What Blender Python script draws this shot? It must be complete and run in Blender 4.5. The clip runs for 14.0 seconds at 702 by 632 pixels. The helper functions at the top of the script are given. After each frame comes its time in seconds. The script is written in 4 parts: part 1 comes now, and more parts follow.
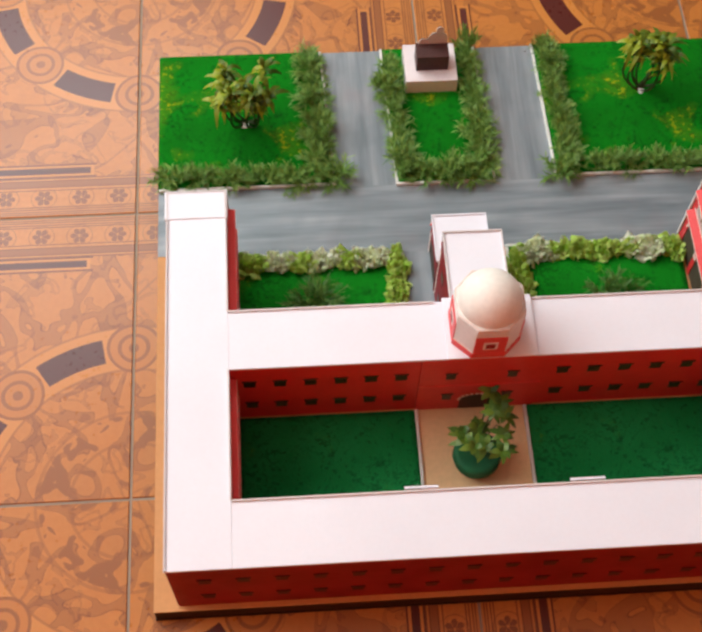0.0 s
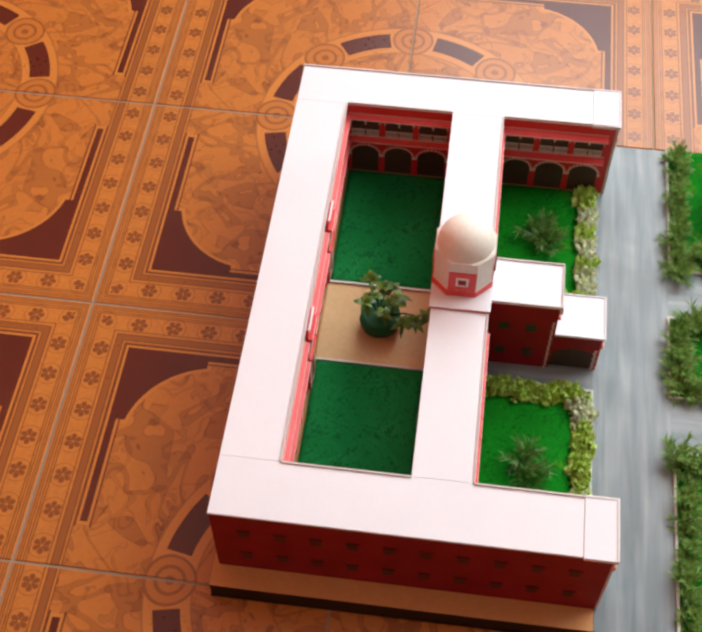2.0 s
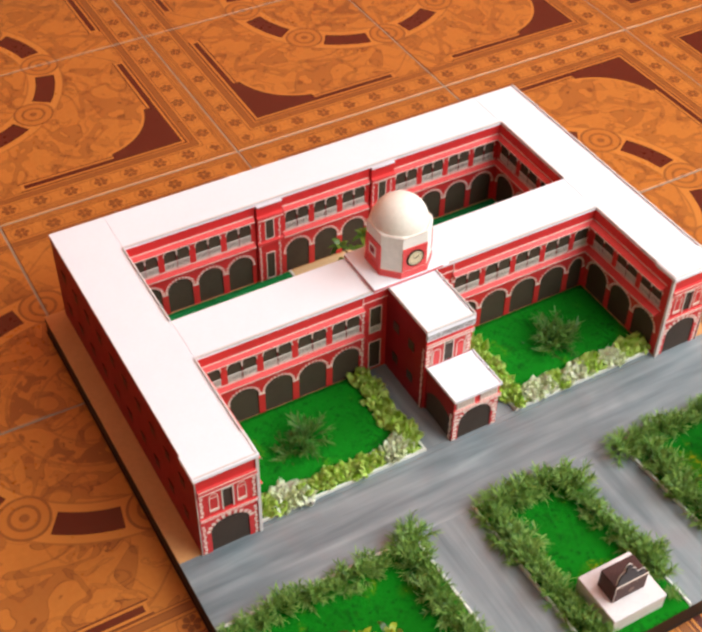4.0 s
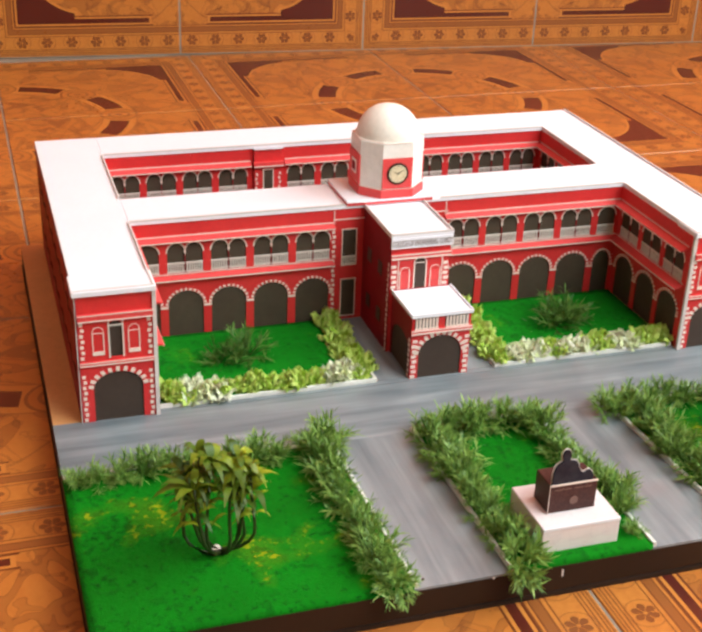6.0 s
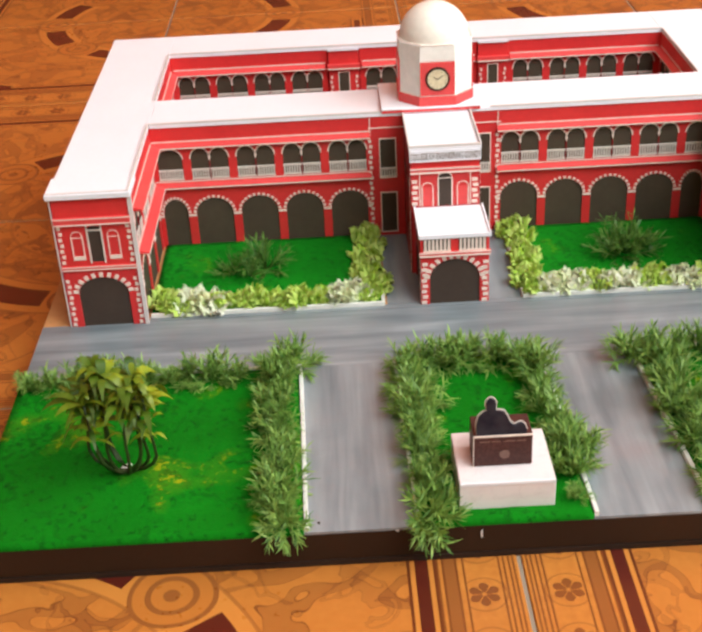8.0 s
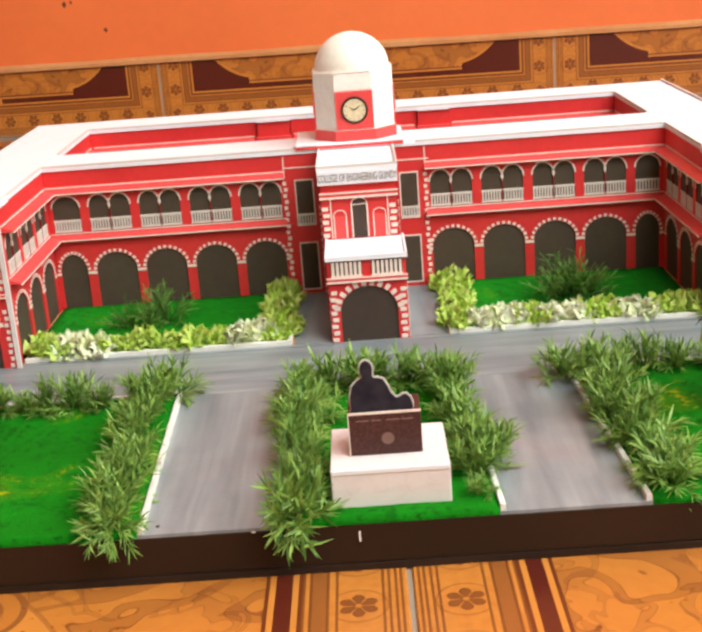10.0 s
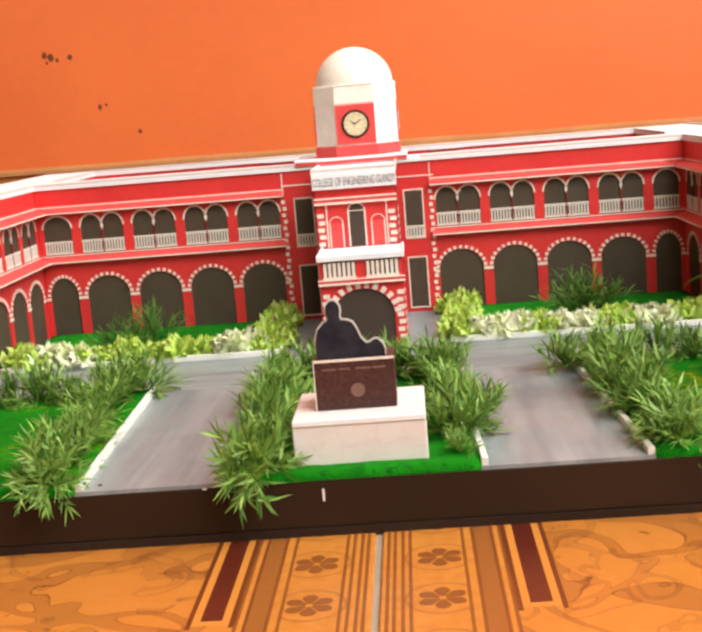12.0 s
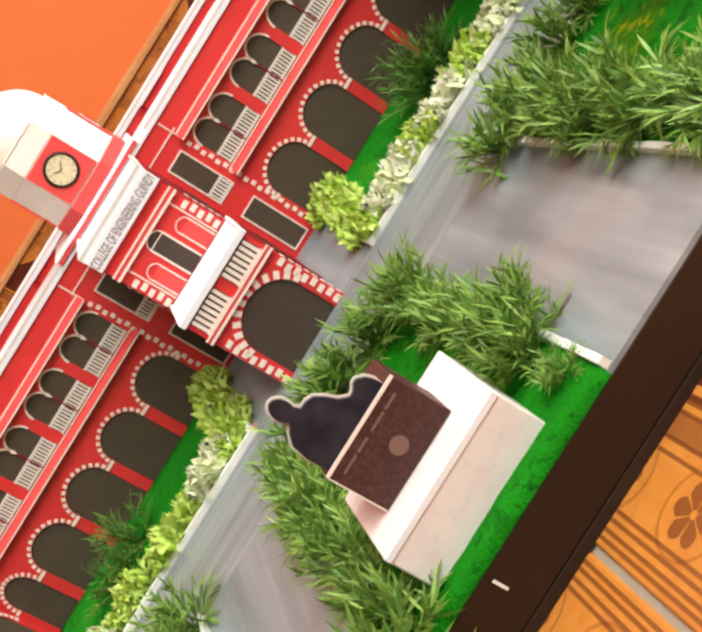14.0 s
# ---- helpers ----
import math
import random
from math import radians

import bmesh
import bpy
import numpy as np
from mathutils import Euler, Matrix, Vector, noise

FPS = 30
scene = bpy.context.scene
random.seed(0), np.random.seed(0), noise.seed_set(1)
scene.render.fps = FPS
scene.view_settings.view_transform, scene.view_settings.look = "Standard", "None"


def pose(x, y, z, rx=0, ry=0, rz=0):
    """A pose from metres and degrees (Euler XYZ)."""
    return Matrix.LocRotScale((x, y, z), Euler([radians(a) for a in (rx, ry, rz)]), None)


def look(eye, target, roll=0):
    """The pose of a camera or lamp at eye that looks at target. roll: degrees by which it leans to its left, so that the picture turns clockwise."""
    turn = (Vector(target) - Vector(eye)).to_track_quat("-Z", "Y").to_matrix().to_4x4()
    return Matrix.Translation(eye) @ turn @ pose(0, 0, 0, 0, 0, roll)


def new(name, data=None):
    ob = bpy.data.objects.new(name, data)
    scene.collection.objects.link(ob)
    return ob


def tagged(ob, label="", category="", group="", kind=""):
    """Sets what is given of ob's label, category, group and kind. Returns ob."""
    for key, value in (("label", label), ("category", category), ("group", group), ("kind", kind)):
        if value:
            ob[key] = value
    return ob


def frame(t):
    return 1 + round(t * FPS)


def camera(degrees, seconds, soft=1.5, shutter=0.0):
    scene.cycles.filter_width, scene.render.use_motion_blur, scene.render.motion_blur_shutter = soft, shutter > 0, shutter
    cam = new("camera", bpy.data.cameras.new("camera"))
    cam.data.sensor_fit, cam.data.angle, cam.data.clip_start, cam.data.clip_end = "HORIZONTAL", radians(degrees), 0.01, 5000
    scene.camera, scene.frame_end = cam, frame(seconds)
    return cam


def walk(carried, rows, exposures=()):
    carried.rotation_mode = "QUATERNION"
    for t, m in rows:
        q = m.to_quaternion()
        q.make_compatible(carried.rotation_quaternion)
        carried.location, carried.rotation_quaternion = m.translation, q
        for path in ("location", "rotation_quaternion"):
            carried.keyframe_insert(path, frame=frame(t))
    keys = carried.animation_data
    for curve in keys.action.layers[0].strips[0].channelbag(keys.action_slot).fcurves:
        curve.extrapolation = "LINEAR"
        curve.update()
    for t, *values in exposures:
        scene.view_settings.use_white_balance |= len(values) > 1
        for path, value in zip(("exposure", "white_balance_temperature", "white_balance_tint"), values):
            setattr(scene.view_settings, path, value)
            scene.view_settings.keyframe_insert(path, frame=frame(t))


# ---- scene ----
cam = camera(32.2, 14.0, soft=3.0)
PATH = [
    (0, (0.171, 0.872, 1.085), (0.078, -0.046, -0.689), 2.5),
    (0.5, (-0.129, 0.871, 1.088), (0.254, -0.075, -0.632), -2.5),
    (1, (-0.358, 0.81, 1.104), (0.483, 0.189, -0.602), 1.6),
    (1.5, (-0.622, 0.66, 1.129), (0.449, 0.456, -0.548), 2.3),
    (2, (-0.737, 0.41, 1.103), (0.407, 0.566, -0.53), -0.4),
    (2.5, (-0.735, 0.124, 1.125), (0.331, 0.651, -0.483), -1.1),
    (3, (-0.647, -0.133, 1.105), (0.202, 0.782, -0.458), 0.3),
    (3.2, (-0.608, -0.192, 1.098), (0.176, 0.756, -0.479), 1.2),
    (5.3, (-0.361, -0.556, 0.573), (0.23, 1.127, -0.331), 0.1),
    (5.5, (-0.349, -0.575, 0.556), (0.207, 1.121, -0.347), 0.1),
    (6, (-0.342, -0.566, 0.509), (0.225, 1.14, -0.369), 2.2),
    (6.5, (-0.31, -0.551, 0.477), (0.149, 1.159, -0.453), 1.3),
    (7, (-0.253, -0.545, 0.488), (0.081, 1.167, -0.491), 0.2),
    (7.5, (-0.181, -0.549, 0.496), (0.004, 1.167, -0.515), -2.0),
    (8, (-0.076, -0.548, 0.488), (-0.068, 1.176, -0.526), -3.0),
    (8.5, (0.0, -0.468, 0.522), (-0.127, 1.165, -0.625), -5.4),
    (8.7, (0.005, -0.426, 0.493), (-0.074, 1.247, -0.6), -3.9),
    (10.8, (0.016, -0.551, 0.224), (-0.01, 1.413, -0.156), -4.6),
    (11, (0.023, -0.542, 0.215), (-0.03, 1.429, -0.119), -4.6),
    (11.5, (0.039, -0.518, 0.186), (-0.062, 1.458, -0.109), -4.8),
    (12, (0.04, -0.483, 0.174), (-0.071, 1.485, -0.168), -4.7),
    (12.5, (0.033, -0.435, 0.171), (-0.065, 1.53, -0.187), -4.8),
    (13, (0.035, -0.389, 0.169), (-0.064, 1.565, -0.247), -8.4),
    (13.5, (0.034, -0.34, 0.193), (0.005, 1.594, -0.319), -25.5),
    (14, (0.052, -0.301, 0.186), (-0.04, 1.609, -0.401), -58.7),
]
walk(cam, [(t, look(eye, target, roll)) for t, eye, target, roll in PATH], exposures=((0.0, -0.34, 6650, 10), (1.0, -0.26, 6650, 10), (2.0, -0.16, 6650, 10), (3.0, -0.10, 6700, 10), (5.5, 0.16, 6750, 10), (8.5, 0.05, 6800, 10), (11.0, 0.36, 7250, 10), (14.0, 0.33, 7250, 10)))

# ---- world, daylight and exposure ----
world = bpy.data.worlds.new("world")
scene.world = world
world.use_nodes = True
wn = world.node_tree
sky = wn.nodes.new("ShaderNodeTexSky")
sky.sky_type, sky.sun_disc = "NISHITA", False
sky.sun_elevation, sky.sun_rotation = radians(48), radians(120)
wn.links.new(sky.outputs[0], wn.nodes["Background"].inputs[0])
wn.nodes["Background"].inputs[1].default_value = 0.1


def window_light(name, m, width, height, watts, colour):
    """Daylight that enters through an opening of the room."""
    data = bpy.data.lights.new(name, "AREA")
    data.shape, data.size, data.size_y, data.energy, data.color = "RECTANGLE", width, height, watts, colour
    ob = new(name, data)
    ob.matrix_world = m
    return ob


window_light("window_light", look((1.60, -0.32, 1.72), (0.0, -0.32, 1.50)), 1.78, 1.7, 68, (0.90, 0.98, 1.0))
# Unseen source, added to light the front and brighten the floor's glare.
window_light("added_high_light", look((0.85, -1.24, 1.90), (0.55, 0.2, 0.55)), 1.25, 1.15, 42, (0.90, 0.98, 1.0))


# ---- node and material helpers ----
class Val:
    """A node socket with arithmetic."""

    def __init__(self, nt, s):
        self.nt, self.s = nt, s

    def op(self, kind, *others):
        node = self.nt.nodes.new("ShaderNodeMath")
        node.operation = kind
        for i, v in enumerate((self, *others)):
            if isinstance(v, Val):
                self.nt.links.new(v.s, node.inputs[i])
            else:
                node.inputs[i].default_value = v
        return Val(self.nt, node.outputs[0])

    def __add__(self, o): return self.op("ADD", o)
    def __sub__(self, o): return self.op("SUBTRACT", o)
    def __mul__(self, o): return self.op("MULTIPLY", o)
    def __gt__(self, o): return self.op("GREATER_THAN", o)
    def __lt__(self, o): return self.op("LESS_THAN", o)
    def lo(self, o): return self.op("MINIMUM", o)
    def hi(self, o): return self.op("MAXIMUM", o)
    def absolute(self): return self.op("ABSOLUTE")
    def inside(self, a, b): return (self > a) * (self < b)
    def near(self, c, w): return (self - c).absolute() < w


class Shader:
    """A principled material under construction."""

    def __init__(self, name, rough=0.6, metal=0.0, spec=0.5):
        self.m = bpy.data.materials.new(name)
        self.m.use_nodes = True
        self.nt = self.m.node_tree
        self.p = self.nt.nodes["Principled BSDF"]
        self.p.inputs["Roughness"].default_value = rough
        self.p.inputs["Metallic"].default_value = metal
        self.p.inputs["Specular IOR Level"].default_value = spec
        tc = self.nt.nodes.new("ShaderNodeTexCoord")
        self.co = tc.outputs["Object"]

    def noise(self, scale, detail=3.0, distort=0.0, stretch=None):
        n = self.nt.nodes.new("ShaderNodeTexNoise")
        n.inputs["Scale"].default_value, n.inputs["Detail"].default_value = scale, detail
        n.inputs["Distortion"].default_value = distort
        if stretch:
            mp = self.nt.nodes.new("ShaderNodeMapping")
            mp.inputs["Scale"].default_value = stretch
            self.nt.links.new(self.co, mp.inputs[0])
            self.nt.links.new(mp.outputs[0], n.inputs["Vector"])
        else:
            self.nt.links.new(self.co, n.inputs["Vector"])
        return Val(self.nt, n.outputs["Fac"])

    def ramp(self, v, a, b):
        n = self.nt.nodes.new("ShaderNodeMapRange")
        self.nt.links.new(v.s, n.inputs[0])
        n.inputs[1].default_value, n.inputs[2].default_value = a, b
        return Val(self.nt, n.outputs[0])

    def colour(self, c):
        n = self.nt.nodes.new("ShaderNodeRGB")
        n.outputs[0].default_value = (*c, 1)
        return n.outputs[0]

    def mix(self, fac, a, b):
        n = self.nt.nodes.new("ShaderNodeMix")
        n.data_type = "RGBA"
        a = self.colour(a) if isinstance(a, tuple) else a
        b = self.colour(b) if isinstance(b, tuple) else b
        if isinstance(fac, Val):
            self.nt.links.new(fac.s, n.inputs[0])
        else:
            n.inputs[0].default_value = fac
        self.nt.links.new(a, n.inputs[6])
        self.nt.links.new(b, n.inputs[7])
        return n.outputs[2]

    def random(self):
        n = self.nt.nodes.new("ShaderNodeObjectInfo")
        return Val(self.nt, n.outputs["Random"])

    def island(self):
        n = self.nt.nodes.new("ShaderNodeNewGeometry")
        return Val(self.nt, n.outputs["Random Per Island"])

    def bump(self, v, depth, strength=0.5):
        n = self.nt.nodes.new("ShaderNodeBump")
        n.inputs["Distance"].default_value, n.inputs["Strength"].default_value = depth, strength
        self.nt.links.new(v.s, n.inputs["Height"])
        self.nt.links.new(n.outputs[0], self.p.inputs["Normal"])
        return self

    def done(self, c, rough=None):
        self.nt.links.new(c, self.p.inputs["Base Color"])
        if rough is not None:
            self.nt.links.new(rough.s, self.p.inputs["Roughness"])
        return self.m


def painted(name, c, c2, rough=0.6, big=12.0, fine=220.0, depth=0.0002, spec=0.4, mottle=0.25):
    """Two-scale mottled paint or printed card."""
    s = Shader(name, rough, spec=spec)
    n1, n2 = s.noise(big), s.noise(fine, 4.0)
    col = s.mix(s.ramp(n1, 0.3, 0.7), c, c2)
    col = s.mix(s.ramp(n2, 0.35, 0.75) * mottle, col, tuple(x * 0.6 for x in c))
    return s.bump(n2, depth, 0.3).done(col, s.ramp(n1, 0.0, 1.0) * 0.15 + (rough - 0.07))


# ---- materials ----
P = 0.313  # tile pitch


def tile_material(name, tone):
    s = Shader(name, 0.16, spec=0.5)
    sep = s.nt.nodes.new("ShaderNodeSeparateXYZ")
    s.nt.links.new(s.co, sep.inputs[0])
    u, v = Val(s.nt, sep.outputs[0]) * (1 / P), Val(s.nt, sep.outputs[1]) * (1 / P)
    a, b = u.lo(v), u.hi(v)
    wob = (s.noise(9.0, 2.0) - 0.5) * 0.006
    a2, b2 = a + wob, b + wob
    light, tan, brown = tuple(x * tone for x in (0.55, 0.200, 0.038)), tuple(x * tone for x in (0.47, 0.156, 0.028)), tuple(x * tone for x in (0.28, 0.088, 0.020))
    line, maroon = tuple(x * tone for x in (0.13, 0.028, 0.008)), tuple(x * tone for x in (0.085, 0.011, 0.006))
    # leafy scroll ground: contours of a swirling field
    n = s.noise(11.0, 1.0, 2.2)
    n2 = s.noise(36.0, 1.0, 1.2)
    n3 = s.noise(160.0, 3.0)
    col = s.mix(s.ramp(n3, 0.3, 0.7) * 0.5, tan, light)
    col = s.mix(n.inside(0.47, 0.56) * 0.55 + n2.inside(0.56, 0.64) * 0.35, col, brown)
    for c in (0.47, 0.56):
        col = s.mix(n.near(c, 0.0036) * 0.6, col, line)
    for c in (0.56, 0.64):
        col = s.mix(n2.near(c, 0.006) * 0.45, col, line)
    # ring with roundels about the far corner
    du, dv = u - 1.0, v - 1.0
    r = (du * du + dv * dv).op("SQRT")
    ang = dv.op("ARCTAN2", du) * (4 / math.pi)
    off = (ang - ang.op("ROUND")).absolute()
    col = s.mix(r.inside(0.425, 0.575), col, light)
    col = s.mix((r.near(0.425, 0.004) + r.near(0.575, 0.004)) * 0.6, col, brown)
    col = s.mix(r.near(0.5, 0.042) * (off > 0.24), col, maroon)
    wr, wt = r - 0.5, off * (0.5 * math.pi / 4)
    rr = (wr * wr + wt * wt).op("SQRT")
    col = s.mix(rr < 0.085, col, tan)
    col = s.mix(rr.near(0.08, 0.005) + rr.near(0.045, 0.006) + (rr < 0.016), col, brown)
    col = s.mix((r.near(0.28, 0.005) + r.near(0.18, 0.005)) * 0.5, col, brown)
    col = s.mix(r.inside(0.19, 0.27) * (n2 > 0.5), col, brown)
    # corner brackets and bars
    cu, cv = u - 0.52, v - 0.52
    lobe = (cu * cu + cv * cv).op("SQRT")
    field = (a > 0.155) * (b < 0.475) * (lobe > 0.288) * (r > 0.6)
    col = s.mix(field, col, light)
    dark = (a > 0.172) * (b < 0.46) * (lobe > 0.30)
    col = s.mix((a.inside(0.160, 0.209) * (b < 0.852)), col, light)
    col = s.mix(dark.hi(a.inside(0.172, 0.197) * (b < 0.84)), col, maroon)
    col = s.mix((a.near(0.160, 0.003) + a.near(0.209, 0.003) * (b > 0.46)) * (b < 0.86) , col, line)
    # border band
    band = a2 < 0.155
    col = s.mix(band, col, s.mix(s.ramp(n3, 0.3, 0.7), light, tan))
    col = s.mix(a2.inside(0.120, 0.145), col, brown)
    for c in (0.107, 0.120, 0.145, 0.155, 0.013, 0.021, 0.031, 0.040):
        col = s.mix(a.near(c, 0.0022) * 0.75, col, line)
    # four-petalled flowers along the band
    f = b * 8.0
    fv = (f - f.op("FLOOR") - 0.5) * 0.125
    fu = a - 0.076
    fr = (fv * fv + fu * fu).op("SQRT")
    turn = (fv.op("ARCTAN2", fu) * 3.0).op("SINE").absolute()
    petal = (fr < turn * 0.0100 + 0.0200) * (fr > 0.0045) * (turn > 0.17)
    col = s.mix(petal * (a < 0.11), col, s.mix(0.45, brown, line))
    scroll = (fr.near(0.042, 0.002)) * (a < 0.106)
    col = s.mix(scroll * 0.4, col, line)
    dirt = s.noise(6.0, 4.0)
    col = s.mix(s.ramp(dirt, 0.5, 0.8) * 0.35, col, brown)
    return s.bump(dirt + n3 * 0.2, 0.0006, 0.25).done(col, s.ramp(n3 * 0.5 + dirt * 0.5, 0.3, 0.75) * 0.16 + 0.25)


M_TILE = tile_material("patterned_ceramic", 1.0)
M_GROUT = painted("grout", (0.34, 0.27, 0.20), (0.27, 0.21, 0.16), 0.7)
M_WALL = painted("orange_distemper", (0.82, 0.185, 0.050), (0.72, 0.150, 0.040), 0.55, 2.5, 60.0, 0.0012, mottle=0.12)
# For the unseen walls: a pale tone that keeps orange bounce down.
M_CREAM = painted("unseen_wall_cream", (0.56, 0.58, 0.54), (0.52, 0.54, 0.50), 0.7, 2.0, 60.0, 0.0008)
M_CEIL = painted("white_ceiling", (0.80, 0.81, 0.78), (0.76, 0.77, 0.74), 0.8, 1.5, 60.0, 0.0008)
M_STAIN = painted("wall_stain", (0.14, 0.035, 0.012), (0.2, 0.06, 0.02), 0.8)
M_BOARD = painted("beige_foam_board", (0.80, 0.52, 0.27), (0.74, 0.46, 0.23), 0.75)
# Orange bounced off the floor and wall is mixed into this beige board.
M_STRIP = painted("bounce_tinted_foam_board", (0.66, 0.33, 0.13), (0.60, 0.29, 0.11), 0.75)
M_OWIN = painted("dark_maroon_print", (0.075, 0.018, 0.012), (0.10, 0.020, 0.014), 0.5, 60.0, spec=0.2)
M_EDGE = painted("brown_painted_edge", (0.034, 0.015, 0.007), (0.025, 0.011, 0.005), 0.6, spec=0.2)
M_TAPE = painted("dark_edge_tape", (0.026, 0.014, 0.009), (0.034, 0.018, 0.012), 0.6, spec=0.15)
M_WHITE = painted("white_foam_sheet", (0.83, 0.81, 0.86), (0.79, 0.77, 0.82), 0.6, 9.0, 300.0, 0.0001, mottle=0.05)
M_RIM = painted("grey_white_card_edge", (0.72, 0.66, 0.64), (0.62, 0.55, 0.53), 0.7)
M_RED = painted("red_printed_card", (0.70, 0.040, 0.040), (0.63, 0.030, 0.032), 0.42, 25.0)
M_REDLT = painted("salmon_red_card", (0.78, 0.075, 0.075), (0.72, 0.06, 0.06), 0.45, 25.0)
# Darker red for side and outer walls, with their shade put into the colour.
M_MAROON = painted("maroon_and_shaded_card", (0.30, 0.007, 0.014), (0.22, 0.006, 0.011), 0.5, 30.0, spec=0.2)
M_DARK = painted("olive_black_print", (0.080, 0.059, 0.041), (0.068, 0.049, 0.034), 0.6, 40.0, spec=0.2)
M_DOOR = painted("dark_grey_door_print", (0.066, 0.046, 0.036), (0.058, 0.040, 0.031), 0.6, 40.0, spec=0.2)
M_TRIM = painted("cream_white_print", (0.86, 0.72, 0.64), (0.82, 0.66, 0.58), 0.5, 40.0)
M_BAL = painted("grey_white_baluster", (0.74, 0.68, 0.62), (0.66, 0.60, 0.54), 0.5, 60.0)
M_DOME = painted("cream_dome_paint", (0.88, 0.81, 0.73), (0.84, 0.76, 0.67), 0.6, 30.0)
M_DRUM = painted("ivory_card", (0.86, 0.81, 0.76), (0.82, 0.76, 0.70), 0.55, 30.0)
M_CLOCK = painted("clock_face_cream", (0.76, 0.66, 0.44), (0.60, 0.48, 0.30), 0.5, 400.0, 900.0, mottle=0.3)
M_BLACK = painted("black_print", (0.02, 0.017, 0.014), (0.03, 0.025, 0.02), 0.4)
M_LETTER = painted("grey_brown_ink", (0.17, 0.13, 0.12), (0.22, 0.17, 0.15), 0.6)
M_GWIN = painted("green_black_print", (0.030, 0.030, 0.016), (0.045, 0.035, 0.02), 0.35, 60.0)


def marble():
    s = Shader("pale_pink_marble_paper", 0.35)
    n = s.noise(45.0, 4.0, 1.5)
    m = s.noise(14.0)
    col = s.mix(s.ramp(m, 0.3, 0.7), (0.80, 0.72, 0.72), (0.74, 0.65, 0.65))
    col = s.mix(s.ramp(s.noise(70.0, 4.0, 0.8, (1.0, 1.0, 2.2)), 0.5, 0.72) * 0.35, col, (0.62, 0.50, 0.52))
    col = s.mix((n.near(0.5, 0.018)) * 0.10, col, (0.45, 0.36, 0.38))
    return s.done(col)


M_MARBLE = marble()


def granite():
    s = Shader("brown_granite_paper", 0.5, spec=0.25)
    n, m = s.noise(700.0, 3.0), s.noise(40.0)
    col = s.mix(s.ramp(n, 0.4, 0.7), (0.056, 0.018, 0.015), (0.092, 0.037, 0.031))
    return s.done(s.mix(s.ramp(m, 0.4, 0.7) * 0.4, col, (0.04, 0.018, 0.016)))


M_GRANITE = granite()
M_MAROON2 = painted("dull_brown_print", (0.22, 0.12, 0.10), (0.17, 0.09, 0.07), 0.5)
M_STATUE = painted("dark_bronze_print", (0.006, 0.008, 0.020), (0.030, 0.030, 0.042), 0.4, 150.0, spec=0.3)


def grass(name, deep, lit, dry, patch):
    s = Shader(name, 0.85, spec=0.12)
    n1, n2, n3 = s.noise(11.0, 3.0), s.noise(900.0, 4.0), s.noise(24.0, 3.0, 0.4)
    n4, n5, n6 = s.noise(190.0, 3.0, 0.4), s.noise(230.0, 2.5), s.noise(17.0, 2.0)
    col = s.mix(s.ramp(n1, 0.35, 0.65), deep, lit)
    col = s.mix(s.ramp(n3, 0.42, 0.62) * s.ramp(n5, 0.50, 0.60) * 0.6, col, tuple(x * 0.30 for x in deep))
    n7 = s.noise(260.0, 2.0, 0.3)
    col = s.mix(s.ramp(n7, 0.60, 0.68) * 0.55, col, tuple(x * 0.22 for x in deep))
    col = s.mix(s.ramp(n6, patch, patch + 0.10) * 0.22, col, tuple(0.5 * a + 0.5 * b for a, b in zip(lit, dry)))
    col = s.mix(s.ramp(n6, patch, patch + 0.10) * s.ramp(n4, 0.56, 0.66) * 0.8, col, dry)
    col = s.mix(s.ramp(n2, 0.45, 0.75) * 0.45, col, tuple(x * 0.5 for x in deep))
    return s.bump(n2 + n5, 0.0012, 0.8).done(col)


M_LAWN = grass("painted_flock_grass", (0.0, 0.145, 0.003), (0.0, 0.215, 0.006), (0.36, 0.38, 0.006), 0.55)
M_FRONT = grass("plain_flock_grass", (0.001, 0.180, 0.006), (0.002, 0.240, 0.010), (0.12, 0.30, 0.006), 0.60)
# The blue and lift in this green stand for glare on the courtyard.
M_COURT = grass("glare_tinted_flock", (0.004, 0.175, 0.036), (0.012, 0.250, 0.062), (0.05, 0.23, 0.02), 0.64)


def asphalt(name, stretch):
    s = Shader(name, 0.34, spec=0.5)
    n1 = s.noise(13.0, 3.0, 0.4)
    n2 = s.noise(14.0, 3.0, 0.3, stretch)
    n3 = s.noise(22.0, 2.0)
    n4 = s.noise(500.0, 3.0)
    col = s.mix(s.ramp(n2, 0.3, 0.7), (0.130, 0.158, 0.176), (0.295, 0.322, 0.340))
    col = s.mix(s.ramp(n1, 0.45, 0.7) * 0.5, col, (0.115, 0.142, 0.155))
    col = s.mix(s.ramp(n3, 0.58, 0.76) * 0.24, col, (0.27, 0.195, 0.20))
    return s.bump(n4, 0.0003, 0.3).done(col, s.ramp(n1, 0.2, 0.8) * 0.2 + 0.26)


M_ROAD = asphalt("grey_brushed_paint", (6.0, 0.5, 1.0))
M_ROADX = asphalt("grey_cross_brushed_paint", (0.5, 6.0, 1.0))
